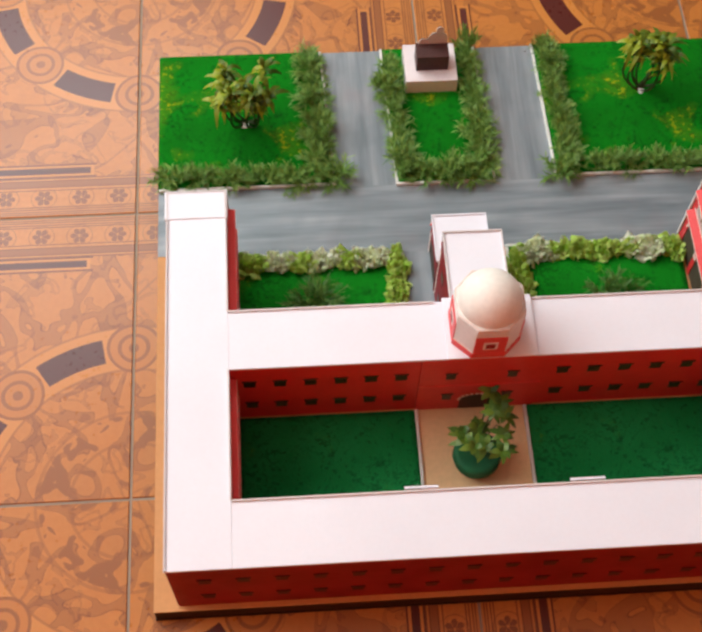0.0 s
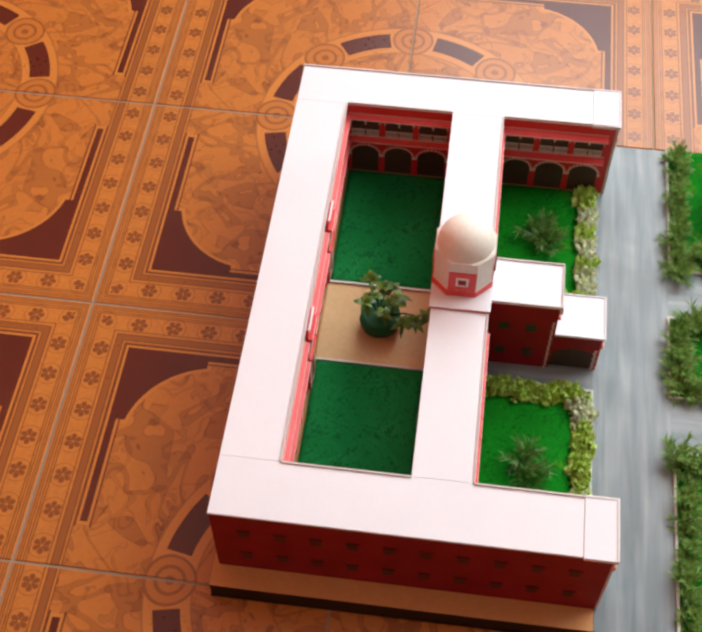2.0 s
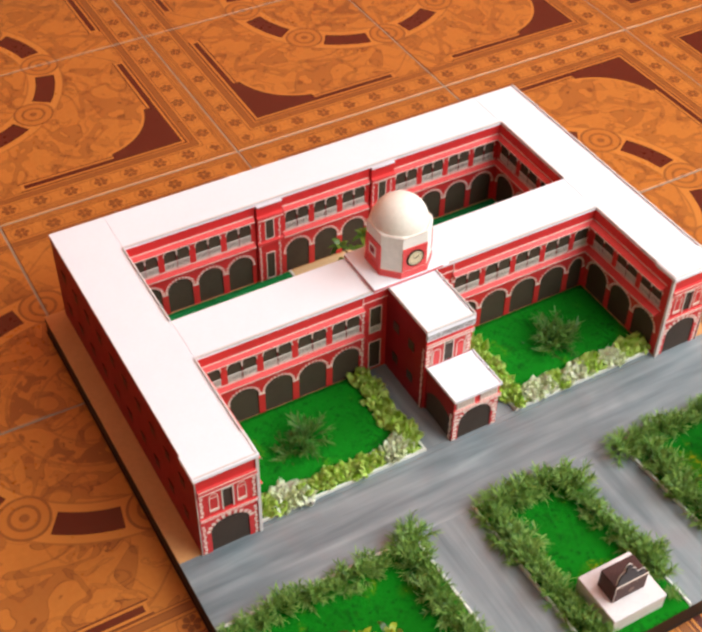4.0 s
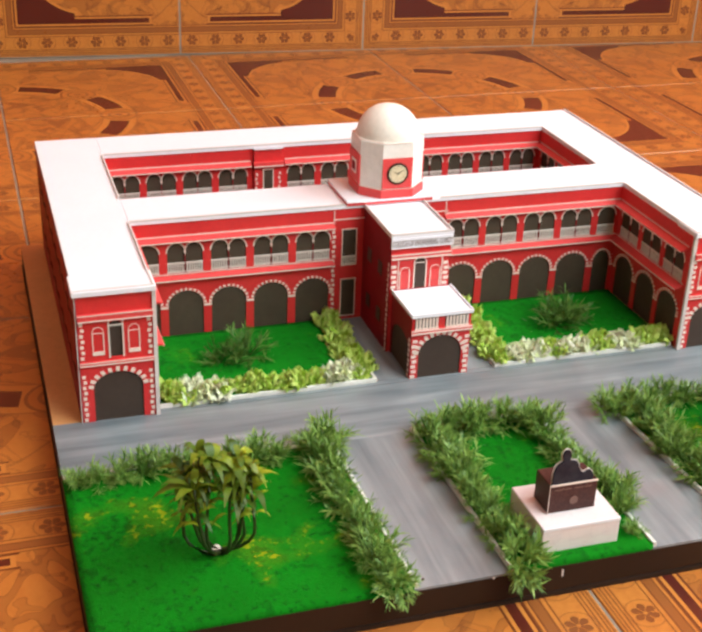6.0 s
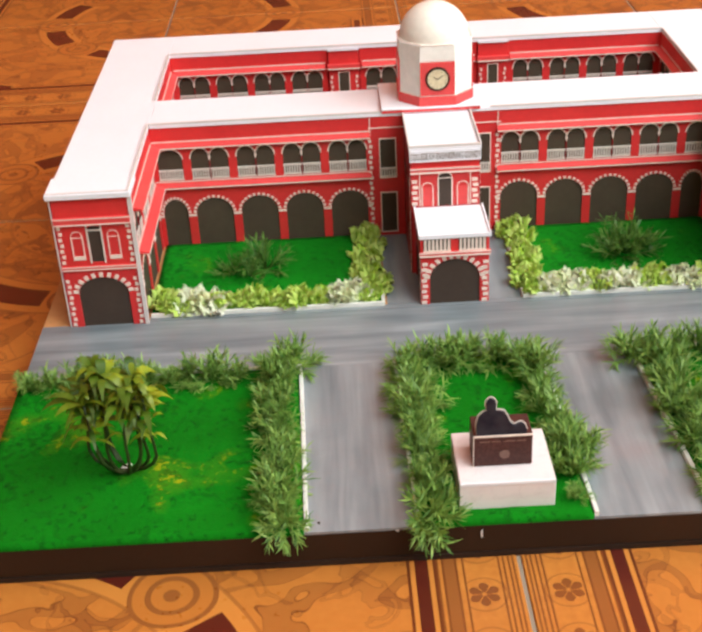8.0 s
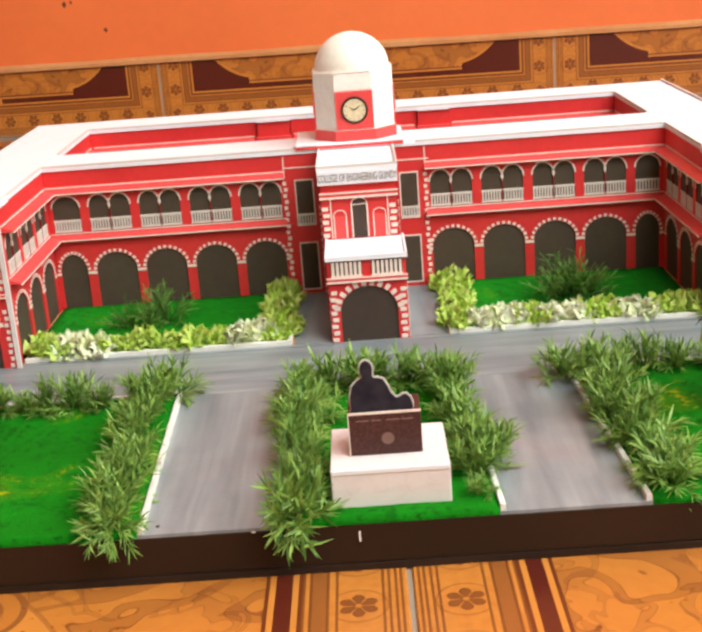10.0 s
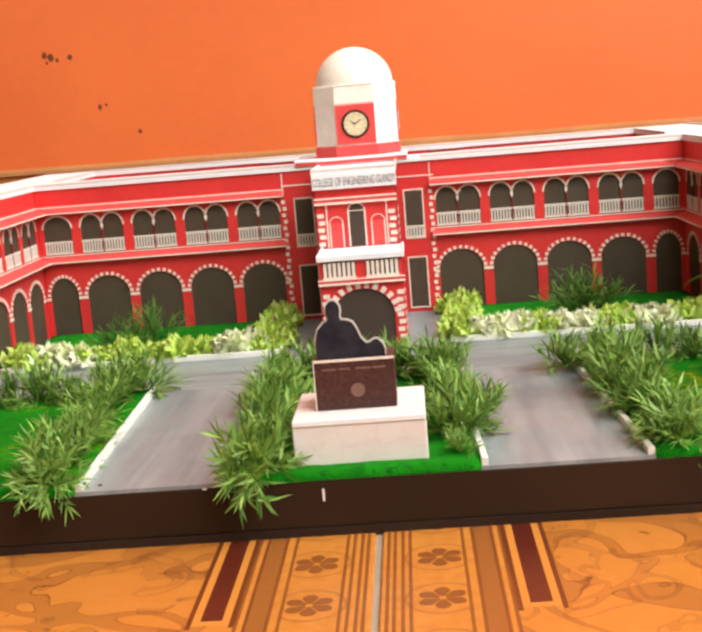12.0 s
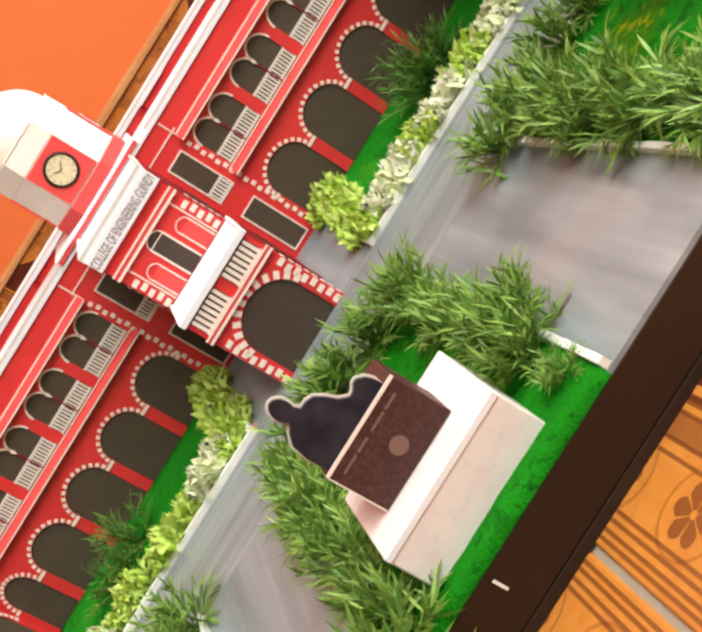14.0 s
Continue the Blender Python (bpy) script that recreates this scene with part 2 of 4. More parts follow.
M_KERB = painted("white_kerb_strip", (0.80, 0.78, 0.74), (0.66, 0.66, 0.60), 0.6, 60.0)


def leaf(name, a, b, c, rough=0.45, through_light=0.22):
    s = Shader(name, rough, spec=0.4)
    i = s.island()
    n = s.noise(60.0)
    col = s.mix(i, a, b)
    col = s.mix(s.ramp(n, 0.4, 0.7) * 0.6, col, c)
    thin = s.nt.nodes.new("ShaderNodeBsdfTranslucent")
    both = s.nt.nodes.new("ShaderNodeMixShader")
    both.inputs[0].default_value = through_light
    s.nt.links.new(col, thin.inputs[0])
    s.nt.links.new(s.p.outputs[0], both.inputs[1])
    s.nt.links.new(thin.outputs[0], both.inputs[2])
    s.nt.links.new(both.outputs[0], s.nt.nodes["Material Output"].inputs[0])
    return s.done(col)


M_FERN = leaf("plastic_fern_green", (0.048, 0.150, 0.018), (0.34, 0.52, 0.115), (0.14, 0.30, 0.048))
M_SHRUB = leaf("dark_fern_green", (0.030, 0.110, 0.014), (0.19, 0.36, 0.070), (0.08, 0.20, 0.030))
M_LETTUCE = leaf("pale_yellow_green_leaf", (0.42, 0.68, 0.045), (0.78, 0.90, 0.30), (0.62, 0.82, 0.14), 0.6, 0.4)
M_LETTUCE2 = leaf("cream_green_leaf", (0.82, 0.88, 0.52), (0.95, 0.95, 0.82), (0.80, 0.90, 0.45), 0.6, 0.4)
M_STRAP = leaf("yellow_green_strap_leaf", (0.030, 0.085, 0.008), (0.36, 0.42, 0.024), (0.10, 0.18, 0.010))
M_STEM = painted("dark_plastic_stem", (0.022, 0.042, 0.008), (0.035, 0.055, 0.012), 0.5)
M_GLEAF = leaf("glossy_green_leaf", (0.035, 0.10, 0.012), (0.19, 0.30, 0.035), (0.09, 0.18, 0.02), 0.4)
M_POT = painted("dark_green_flock_pot", (0.006, 0.10, 0.035), (0.012, 0.15, 0.05), 0.75, 60.0, 800.0, 0.0008)
M_GLUE = painted("dried_white_glue", (0.75, 0.76, 0.72), (0.6, 0.65, 0.6), 0.3)


# ---- mesh helpers ----
def box(bm, x0, x1, y0, y1, z0, z1):
    vs = [bm.verts.new(p) for p in ((x0, y0, z0), (x1, y0, z0), (x1, y1, z0), (x0, y1, z0), (x0, y0, z1), (x1, y0, z1), (x1, y1, z1), (x0, y1, z1))]
    for f in ((3, 2, 1, 0), (4, 5, 6, 7), (0, 1, 5, 4), (1, 2, 6, 5), (2, 3, 7, 6), (3, 0, 4, 7)):
        bm.faces.new([vs[i] for i in f])


def prism(bm, pts, d0, d1):
    """A polygon in (x, z), pushed from y = d0 to y = d1."""
    n = len(pts)
    a = [bm.verts.new((x, d0, z)) for x, z in pts]
    b = [bm.verts.new((x, d1, z)) for x, z in pts]
    bm.faces.new(a)
    bm.faces.new(b[::-1])
    for i in range(n):
        bm.faces.new((a[i], b[i], b[(i + 1) % n], a[(i + 1) % n]))


def tube(bm, pts, r0, r1, n=6):
    """A tapered tube along points."""
    rings = []
    for i, p in enumerate(pts):
        p = Vector(p)
        way = (Vector(pts[min(i + 1, len(pts) - 1)]) - Vector(pts[max(i - 1, 0)])).normalized()
        side = way.orthogonal().normalized()
        up = way.cross(side)
        r = r0 + (r1 - r0) * i / (len(pts) - 1)
        rings.append([bm.verts.new(p + side * (r * math.cos(k * 2 * math.pi / n)) + up * (r * math.sin(k * 2 * math.pi / n))) for k in range(n)])
    for a, b in zip(rings, rings[1:]):
        for k in range(n):
            bm.faces.new((a[k], a[(k + 1) % n], b[(k + 1) % n], b[k]))
    bm.faces.new(rings[0][::-1])
    bm.faces.new(rings[-1])


def lathe(bm, profile, n, centre=(0, 0), turn=0.0):
    """A turned body from (radius, z) pairs."""
    rings = []
    for r, z in profile:
        if r < 1e-6:
            rings.append([bm.verts.new((centre[0], centre[1], z))])
        else:
            rings.append([bm.verts.new((centre[0] + r * math.cos(turn + k * 2 * math.pi / n), centre[1] + r * math.sin(turn + k * 2 * math.pi / n), z)) for k in range(n)])
    for a, b in zip(rings, rings[1:]):
        for k in range(n):
            q = [a[k % len(a)], a[(k + 1) % len(a)], b[(k + 1) % len(b)], b[k % len(b)]]
            q = [v for i, v in enumerate(q) if v not in q[:i]]
            if len(q) > 2:
                bm.faces.new(q)
    for ring, flip in ((rings[0], True), (rings[-1], False)):
        if len(ring) > 2:
            bm.faces.new(ring[::-1] if flip else ring)


def bevel(bm, width, segments=1):
    bmesh.ops.bevel(bm, geom=list(bm.edges), offset=width, segments=segments, affect="EDGES", profile=0.6)


def thing(name, place, label, category, group="", kind=""):
    ob = new(name)
    ob.location = place
    ob.empty_display_size = 0.02
    return tagged(ob, label, category, group, kind)


def root_of(ob):
    while ob.parent:
        ob = ob.parent
    return ob


def part(name, bm, material, parent=None, label="", frame_of=None, smooth=False):
    """One mesh object, under a thing or a part; the bmesh is in world places, or in the frame given."""
    if frame_of is not None:
        bmesh.ops.transform(bm, matrix=frame_of, verts=bm.verts)
    if parent is not None:
        bmesh.ops.translate(bm, vec=-root_of(parent).location, verts=bm.verts)
    bmesh.ops.recalc_face_normals(bm, faces=bm.faces)
    me = bpy.data.meshes.new(name)
    bm.to_mesh(me)
    bm.free()
    if smooth:
        me.polygons.foreach_set("use_smooth", [True] * len(me.polygons))
    me.materials.append(material)
    ob = new(name, me)
    if parent is not None:
        ob.parent = parent
    return tagged(ob, label) if label else ob


def boxes(name, material, parent, specs, label="", frame_of=None, soft=0.0):
    bm = bmesh.new()
    for s in specs:
        box(bm, *s)
    if soft:
        bevel(bm, soft)
    return part(name, bm, material, parent, label, frame_of)


def solid(name, material, spec, label, category, kind="", soft=0.0):
    """A single box that is a thing of its own."""
    bm = bmesh.new()
    box(bm, *spec)
    if soft:
        bevel(bm, soft)
    return tagged(part(name, bm, material), label, category, "", kind)


# ---- room ----
WALL_TURN = -4.0  # the back wall is not quite square to the tiles
WM = pose(0.02, 1.445, 0, 0, 0, WALL_TURN)
SK = 0.113  # skirting height
wall = boxes("wall_north", M_WALL, None, [(-3.9, 2.9, 0.0, 0.12, -0.05, 2.8)], "", WM)
tagged(wall, "orange distempered plaster wall behind the model", "wall", "", "structure")
# Unseen wall, placed far out so little light returns to the model.
solid("wall_west", M_CREAM, (-3.72, -3.6, -1.38, 1.80, -0.05, 2.8), "unseen cream side wall, set far off to limit bounce", "wall", "structure")
EO = (-1.24, 0.60, 0.84, 2.62)  # opening to daylight, y0 y1 z0 z1
ew = boxes("wall_east", M_CREAM, None, [(1.62, 1.74, -1.38, EO[0], -0.05, 2.8), (1.62, 1.74, EO[1], 1.40, -0.05, 2.8), (1.62, 1.74, EO[0], EO[1], -0.05, EO[2]), (1.62, 1.74, EO[0], EO[1], EO[3], 2.8)])
tagged(ew, "unseen cream wall with a window opening", "wall", "", "structure")
SO = (0.18, 1.52, 1.28, 2.52)  # added high opening for the unseen source, x0 x1 z0 z1
sw = boxes("wall_south", M_CREAM, None, [(-3.6, SO[0], -1.38, -1.26, -0.05, 2.8), (SO[1], 1.62, -1.38, -1.26, -0.05, 2.8), (SO[0], SO[1], -1.38, -1.26, -0.05, SO[2]), (SO[0], SO[1], -1.38, -1.26, SO[3], 2.8)])
tagged(sw, "unseen cream wall with a high opening added for light", "wall", "", "structure")
solid("ceiling", M_CEIL, (-3.8, 1.9, -1.45, 1.90, 2.8, 2.9), "white painted ceiling", "ceiling", "structure")
solid("ground", M_GROUT, (-40, 40, -40, 40, -0.2, -0.03), "plain ground outside the room", "ground", "structure")
floor = solid("floor", M_GROUT, (-3.72, 1.74, -1.38, 1.85, -0.025, -0.0012), "orange and brown patterned ceramic tile floor", "floor", "structure")


# ---- the model's board ----
G = 0.025
base = thing("display_board", (0, 0.3, 0), "square foam board base with dark brown edges on tiled floor", "display board")
boxes("core", M_EDGE, base, [(-0.305, 0.305, -0.005, 0.605, 0.0035, G - 0.0015)], "dark brown painted edge", soft=0.0006)
boxes("bottom_tape", M_TAPE, base, [(-0.3058, 0.3058, -0.0058, 0.6058, 0.0, 0.0035)], "black edge tape")
boxes("top_sheet", M_STRIP, base, [(-0.305, 0.305, 0.247, 0.605, G - 0.0015, G)], "beige foam sheet with orange bounce in its colour", soft=0.0003)
boxes("road_edge", M_ROADX, base, [(-0.2245, 0.2285, 0.2470, 0.2529, G, G + 0.0004)], "grey painted road margin")
boxes("road_sheet", M_ROAD, base, [(-0.305, 0.305, -0.005, 0.1719, G - 0.0015, G + 0.0002)], "grey brush-painted drives")
boxes("road_sheet", M_ROADX, base, [(-0.305, 0.305, 0.1720, 0.2468, G - 0.0015, G + 0.0002)], "grey brush-painted cross road")
boxes("path_sheet", M_ROAD, base, [(-0.044, 0.058, 0.2531, 0.37, G, G + 0.0006)], "grey painted porch drive")
boxes("court_path", M_BOARD, base, [(-0.041, 0.059, 0.427, 0.543, G, G + 0.0008)], "beige courtyard path")
boxes("paint_chip", M_KERB, base, [(-0.0046, -0.0037, -0.0054, -0.0048, 0.0148, 0.0200)], "chipped white spot")
boxes("paint_chip", M_KERB, base, [(-0.0540, -0.0522, -0.0054, -0.0048, 0.0228, 0.0235)], "chipped white spot")
bm = bmesh.new()
lathe(bm, [(0.0010, G + 0.0002), (0.0009, G + 0.0005), (0.0, G + 0.0006)], 12, (-0.0985, 0.0030))
part("ink_spot", bm, M_TAPE, base, "small dark spot on the drive")
LAWN_T = G + 0.0022


def lawn(place, x0, x1, y0, y1, material, label, kerbs, back=None):
    """A grass mat; back gives its side edges at the far end where the sides slant. Kerbs run from point to point."""
    ob = thing("lawn", place, label, "lawn", "grass mats of the model")
    bm = bmesh.new()
    b0, b1 = back or (x0, x1)
    nx, ny = max(2, int((x1 - x0) / 0.006)), max(2, int((y1 - y0) / 0.006))

    def spot(i, j):
        f, g = i / nx, j / ny
        left, right = x0 + (b0 - x0) * g, x1 + (b1 - x1) * g
        inner = 0 < i < nx and 0 < j < ny
        return (left + (right - left) * f, y0 + (y1 - y0) * g, LAWN_T + (0.0008 * noise.noise((x0 * 9 + i * 0.9, y0 * 7 + j * 0.9, 0)) if inner else 0))

    grid = [[bm.verts.new(spot(i, j)) for j in range(ny + 1)] for i in range(nx + 1)]
    for i in range(nx):
        for j in range(ny):
            bm.faces.new((grid[i][j], grid[i + 1][j], grid[i + 1][j + 1], grid[i][j + 1]))
    rim = [grid[i][0] for i in range(nx)] + [grid[nx][j] for j in range(ny)] + [grid[i][ny] for i in range(nx, 0, -1)] + [grid[0][j] for j in range(ny, 0, -1)]
    low = [bm.verts.new((v.co.x, v.co.y, G - 0.0013 if v.co.y < -0.005 or abs(v.co.x) > 0.305 else G + 0.0001)) for v in rim]
    for i in range(len(rim)):
        k = (i + 1) % len(rim)
        bm.faces.new((rim[i], rim[k], low[k], low[i]))
    part("grass_mat", bm, material, ob, smooth=True)
    for ka, kb in kerbs:
        kerb(ob, Vector((*ka, 0)), Vector((*kb, 0)))
    return ob


def kerb(parent, p, q):
    """A hand-cut white strip with a slightly uneven top and sides."""
    way = (q - p).normalized()
    side = Vector((way.y, -way.x, 0))
    n = max(2, int((q - p).length / 0.004))
    bm = bmesh.new()
    rows = []
    for i in range(n + 1):
        c = p + (q - p) * (i / n)
        w = KW / 2 * (1 + 0.22 * noise.noise(c * 190))
        h = KT + 0.0004 * noise.noise(c * 150 + Vector((3, 1, 0)))
        rows.append([bm.verts.new(c + side * (k * w) + Vector((0, 0, z))) for k, z in ((-1, G + 0.0003), (-1, h - 0.0003), (-0.75, h), (0.75, h), (1, h - 0.0003), (1, G + 0.0003))])
    for r, t in zip(rows, rows[1:]):
        for k in range(6):
            bm.faces.new((r[k], r[(k + 1) % 6], t[(k + 1) % 6], t[k]))
    bm.faces.new(rows[0])
    bm.faces.new(rows[-1][::-1])
    part("kerb", bm, M_KERB, parent, "white kerb strip")


KT = G + 0.0036
KW = 0.0027
lawn((-0.2, 0.08, G), -0.3053, -0.1072, -0.0053, 0.168, M_LAWN, "bright green flocked front lawn with yellow patches",
     [((-0.1056, -0.0045), (-0.1096, 0.1680)), ((-0.3045, 0.1696), (-0.1085, 0.1696))], (-0.3053, -0.1112))
lawn((0.22, 0.08, G), 0.1314, 0.3053, -0.0053, 0.168, M_LAWN, "bright green flocked front lawn with yellow patches",
     [((0.1298, -0.0045), (0.1220, 0.1680)), ((0.1210, 0.1696), (0.3045, 0.1696))], (0.1236, 0.3053))
lawn((0.01, 0.08, G), -0.0388, 0.0610, -0.0053, 0.1708, M_LAWN, "green flocked island lawn round the statue",
     [((-0.0404, -0.0045), (-0.0440, 0.1708)), ((0.0626, -0.0045), (0.0576, 0.1708)), ((-0.0452, 0.1724), (0.0588, 0.1724))], (-0.0424, 0.0560))
lawn((-0.14, 0.3, G), -0.2235, -0.0485, 0.2545, 0.3695, M_FRONT, "green flocked lawn in the open front court",
     [((-0.2235, 0.2527), (-0.0458, 0.2527)), ((-0.0470, 0.2545), (-0.0470, 0.3690))])
lawn((0.14, 0.3, G), 0.0615, 0.2275, 0.2550, 0.3695, M_FRONT, "green flocked lawn in the open front court",
     [((0.0588, 0.2532), (0.2275, 0.2532)), ((0.0600, 0.2550), (0.0600, 0.3690))])
lawn((-0.13, 0.48, G), -0.2235, -0.0440, 0.4275, 0.5425, M_COURT, "green flocked courtyard lawn with glare in its tint", [((-0.0426, 0.4275), (-0.0426, 0.5425))])
lawn((0.14, 0.48, G), 0.0620, 0.2275, 0.4275, 0.5425, M_COURT, "green flocked courtyard lawn with glare in its tint", [((0.0606, 0.4275), (0.0606, 0.5425))])


# ---- the model building ----
ZR, ZW = 0.134, 0.1312
CX = 0.0085  # tower axis
house = thing("model_building", (CX, 0.42, G), "red card college model with white roofs and domed clock tower", "model building")


def body(name, x0, x1, y0, y1, z1=ZW, material=None):
    return boxes(name, material or M_MAROON, house, [(x0, x1, y0, y1, G, z1)])


T = 0.0012  # thickness of a facade card
body("left_wing", -0.2820, -0.2270, 0.2462, 0.5990)
body("right_wing", 0.2310, 0.2822, 0.2462, 0.5990)
body("back_wing", -0.2268, 0.2308, 0.5462, 0.5990)
body("middle_wing", -0.2268, 0.2308, 0.3722, 0.4240)


def side_frame(origin, along):
    """A frame with x along the card, -y out of it and z up."""
    ang = math.degrees(math.atan2(along[1], along[0]))
    return pose(origin[0], origin[1], 0, 0, 0, ang)


def arch_pts(c, half, spring, top, n=12, z0=G):
    return [(c - half, z0)] + [(c - half * math.cos(math.pi * i / n), spring + (top - spring) * math.sin(math.pi * i / n)) for i in range(n + 1)] + [(c + half, z0)]


def arch_card(bm, u0, u1, z0, z1, holes, d0, d1, n=12):
    """A card from z0 to z1 with arched openings (centre, half width, sill, spring, top), in order along it."""
    u = u0
    for c, half, sill, spring, top in holes:
        if c - half > u + 1e-5:
            box(bm, u, c - half, d0, d1, z0, z1)
        if sill > z0 + 1e-5:
            box(bm, c - half, c + half, d0, d1, z0, sill)
        arc = [(c - half * math.cos(math.pi * i / n), spring + (top - spring) * math.sin(math.pi * i / n)) for i in range(n + 1)]
        for (xa, za), (xb, zb) in zip(arc, arc[1:]):
            prism(bm, [(xa, za), (xb, zb), (xb, z1), (xa, z1)], d0, d1)
        u = c + half
    if u1 > u + 1e-5:
        box(bm, u, u1, d0, d1, z0, z1)
    bmesh.ops.remove_doubles(bm, verts=bm.verts, dist=1e-6)


def arc_band(bm, c, half, spring, top, w, d0, d1, n=14, dashes=False):
    """A trim band round an arch, whole or as separate blocks."""
    def at(i, k):
        a = math.pi * i / n
        return (c - (half + k) * math.cos(a), spring + (top - spring + k) * math.sin(a))
    for i in range(n):
        if dashes:
            lo, hi = i + 0.22, i + 0.78
        else:
            lo, hi = i, i + 1
        prism(bm, [at(lo, 0.0003), at(lo, w), at(hi, w), at(hi, 0.0003)], d0, d1)


def balustrade(parent, fr, u0, u1, z0, z1, d, name="balustrade", mat=None):
    """Rails and balusters."""
    bm = bmesh.new()
    h = z1 - z0
    box(bm, u0, u1, -d - 0.0007, -d, z1 - h * 0.16, z1)
    box(bm, u0, u1, -d - 0.0007, -d, z0, z0 + h * 0.14)
    n = max(3, int(round((u1 - u0) / 0.0021)))
    for i in range(n):
        c = u0 + (u1 - u0) * (i + 0.5) / n
        box(bm, c - 0.00055, c + 0.00055, -d - 0.0006, -d, z0 + h * 0.14, z1 - h * 0.16)
    return part(name, bm, mat or M_BAL, parent, "cream balustrade", fr)


def bay(parent, fr, u0, u1, half_bay=False):
    """Dark panes, arch trims and balustrades of one arcade bay."""
    c, w = (u0 + u1) / 2, (u1 - u0) / 2
    hole = w - 0.0034
    bm = bmesh.new()
    prism(bm, arch_pts(c, hole + 0.0002, 0.0545, 0.0682), 0.0, -0.0003)
    part("arch_pane", bm, M_DARK, parent, "", fr)
    bm = bmesh.new()
    if parent.name.startswith("front_facade"):
        voussoirs(parent, fr, c, hole, 0.0545, 0.068, 0.0026, T, 13)
    else:
        arc_band(bm, c, hole, 0.0545, 0.068, 0.0029, -T - 0.0004, -T, 13, True)
    for s in (-1, 1):
        block_piece("impost", parent, fr, c + s * (hole + 0.0017), 0.0532, 0, 0.0033, 0.0020, T, 0.0006)
    if len(bm.verts):
        tagged(part("arch_trim", bm, M_TRIM, parent, "", fr), kind="stuff")
    bm = bmesh.new()
    box(bm, c - hole - 0.0002, c + hole + 0.0002, -0.0003, 0.0, 0.0845, 0.1135)
    part("upper_pane", bm, M_DARK, parent, "", fr)
    balustrade(parent, fr, c - hole, c + hole, 0.0852, 0.0945, T * 0.5)
    bm = bmesh.new()
    for k in ((0,) if half_bay else (-1, 1)):
        q = hole if half_bay else hole / 2
        arc_band(bm, c + k * hole / 2, q - 0.0004, 0.1035, 0.1118, 0.0014, -T - 0.0004, -T + 0.0002, 10)
    if not half_bay:
        prism(bm, [(c, 0.1012), (c + 0.0010, 0.1040), (c, 0.1060), (c - 0.0010, 0.1040)], -0.0004, -T - 0.0005)
        post = bmesh.new()
        box(post, c - 0.0004, c + 0.0004, -T - 0.0002, -0.0004, 0.0845, 0.1014)
        part("mullion", post, M_MAROON, parent, "slim maroon mullion", fr)
    part("upper_arch_trim", bm, M_TRIM, parent, "", fr)


def bay_holes(edges):
    low, high = [], []
    for u0, u1 in edges:
        c, w = (u0 + u1) / 2, (u1 - u0) / 2 - 0.0034
        low.append((c, w, G, 0.0545, 0.068))
        if w < 0.0115:
            high.append((c, w, 0.0845, 0.1035, 0.1118))
        else:
            for k in (-1, 1):
                high.append((c + k * w / 2, w / 2, 0.0845, 0.1035, 0.1118))
    return low, high


def cornices(parent, fr, u0, u1, deep=0.0045, frieze=True):
    """Projecting canopies with cream edges and the red frieze."""
    bm = bmesh.new()
    for z0, z1, d in ((0.0800, 0.0830, deep), (0.1150, 0.1182, deep)):
        prism_side = [(-T, z1), (-T - d, z0 + 0.0008), (-T - d, z0), (-T, z0)]
        a = [bm.verts.new((u0, y, z)) for y, z in prism_side]
        b = [bm.verts.new((u1, y, z)) for y, z in prism_side]
        bm.faces.new(a)
        bm.faces.new(b[::-1])
        for i in range(4):
            bm.faces.new((a[i], b[i], b[(i + 1) % 4], a[(i + 1) % 4]))
    part("canopy", bm, M_REDLT, parent, "sloping salmon red canopy strip", fr)
    bm = bmesh.new()
    for z in (0.0792, 0.1142):
        box(bm, u0, u1, -T - deep - 0.0003, -T - deep + 0.0006, z, z + 0.0009)
    box(bm, u0, u1, -T - 0.0006, -T, 0.1185, 0.1194)
    box(bm, u0, u1, -T - 0.0006, -T, 0.0837, 0.0844)
    part("cornice_line", bm, M_TRIM, parent, "thin cream line", fr)


def facade(name, origin, along, length, edges, deep=0.0045, label="red printed card arcade facade"):
    """An arcaded card: edges are the bays along it."""
    fr = side_frame(origin, along)
    bm = bmesh.new()
    low, high = bay_holes(edges)
    arch_card(bm, 0, length, G, 0.0795, low, -T, 0)
    arch_card(bm, 0, length, 0.0795, ZW, high, -T, 0)
    ob = part(name, bm, M_RED, house, label, fr)
    for u0, u1 in edges:
        bay(ob, fr, u0, u1, (u1 - u0) / 2 - 0.0034 < 0.0115)
    cornices(ob, fr, edges[0][0], edges[-1][1], deep)
    return ob, fr


def even(u0, u1, n):
    return [(u0 + (u1 - u0) * i / n, u0 + (u1 - u0) * (i + 1) / n) for i in range(n)]


BLOCKS = {}


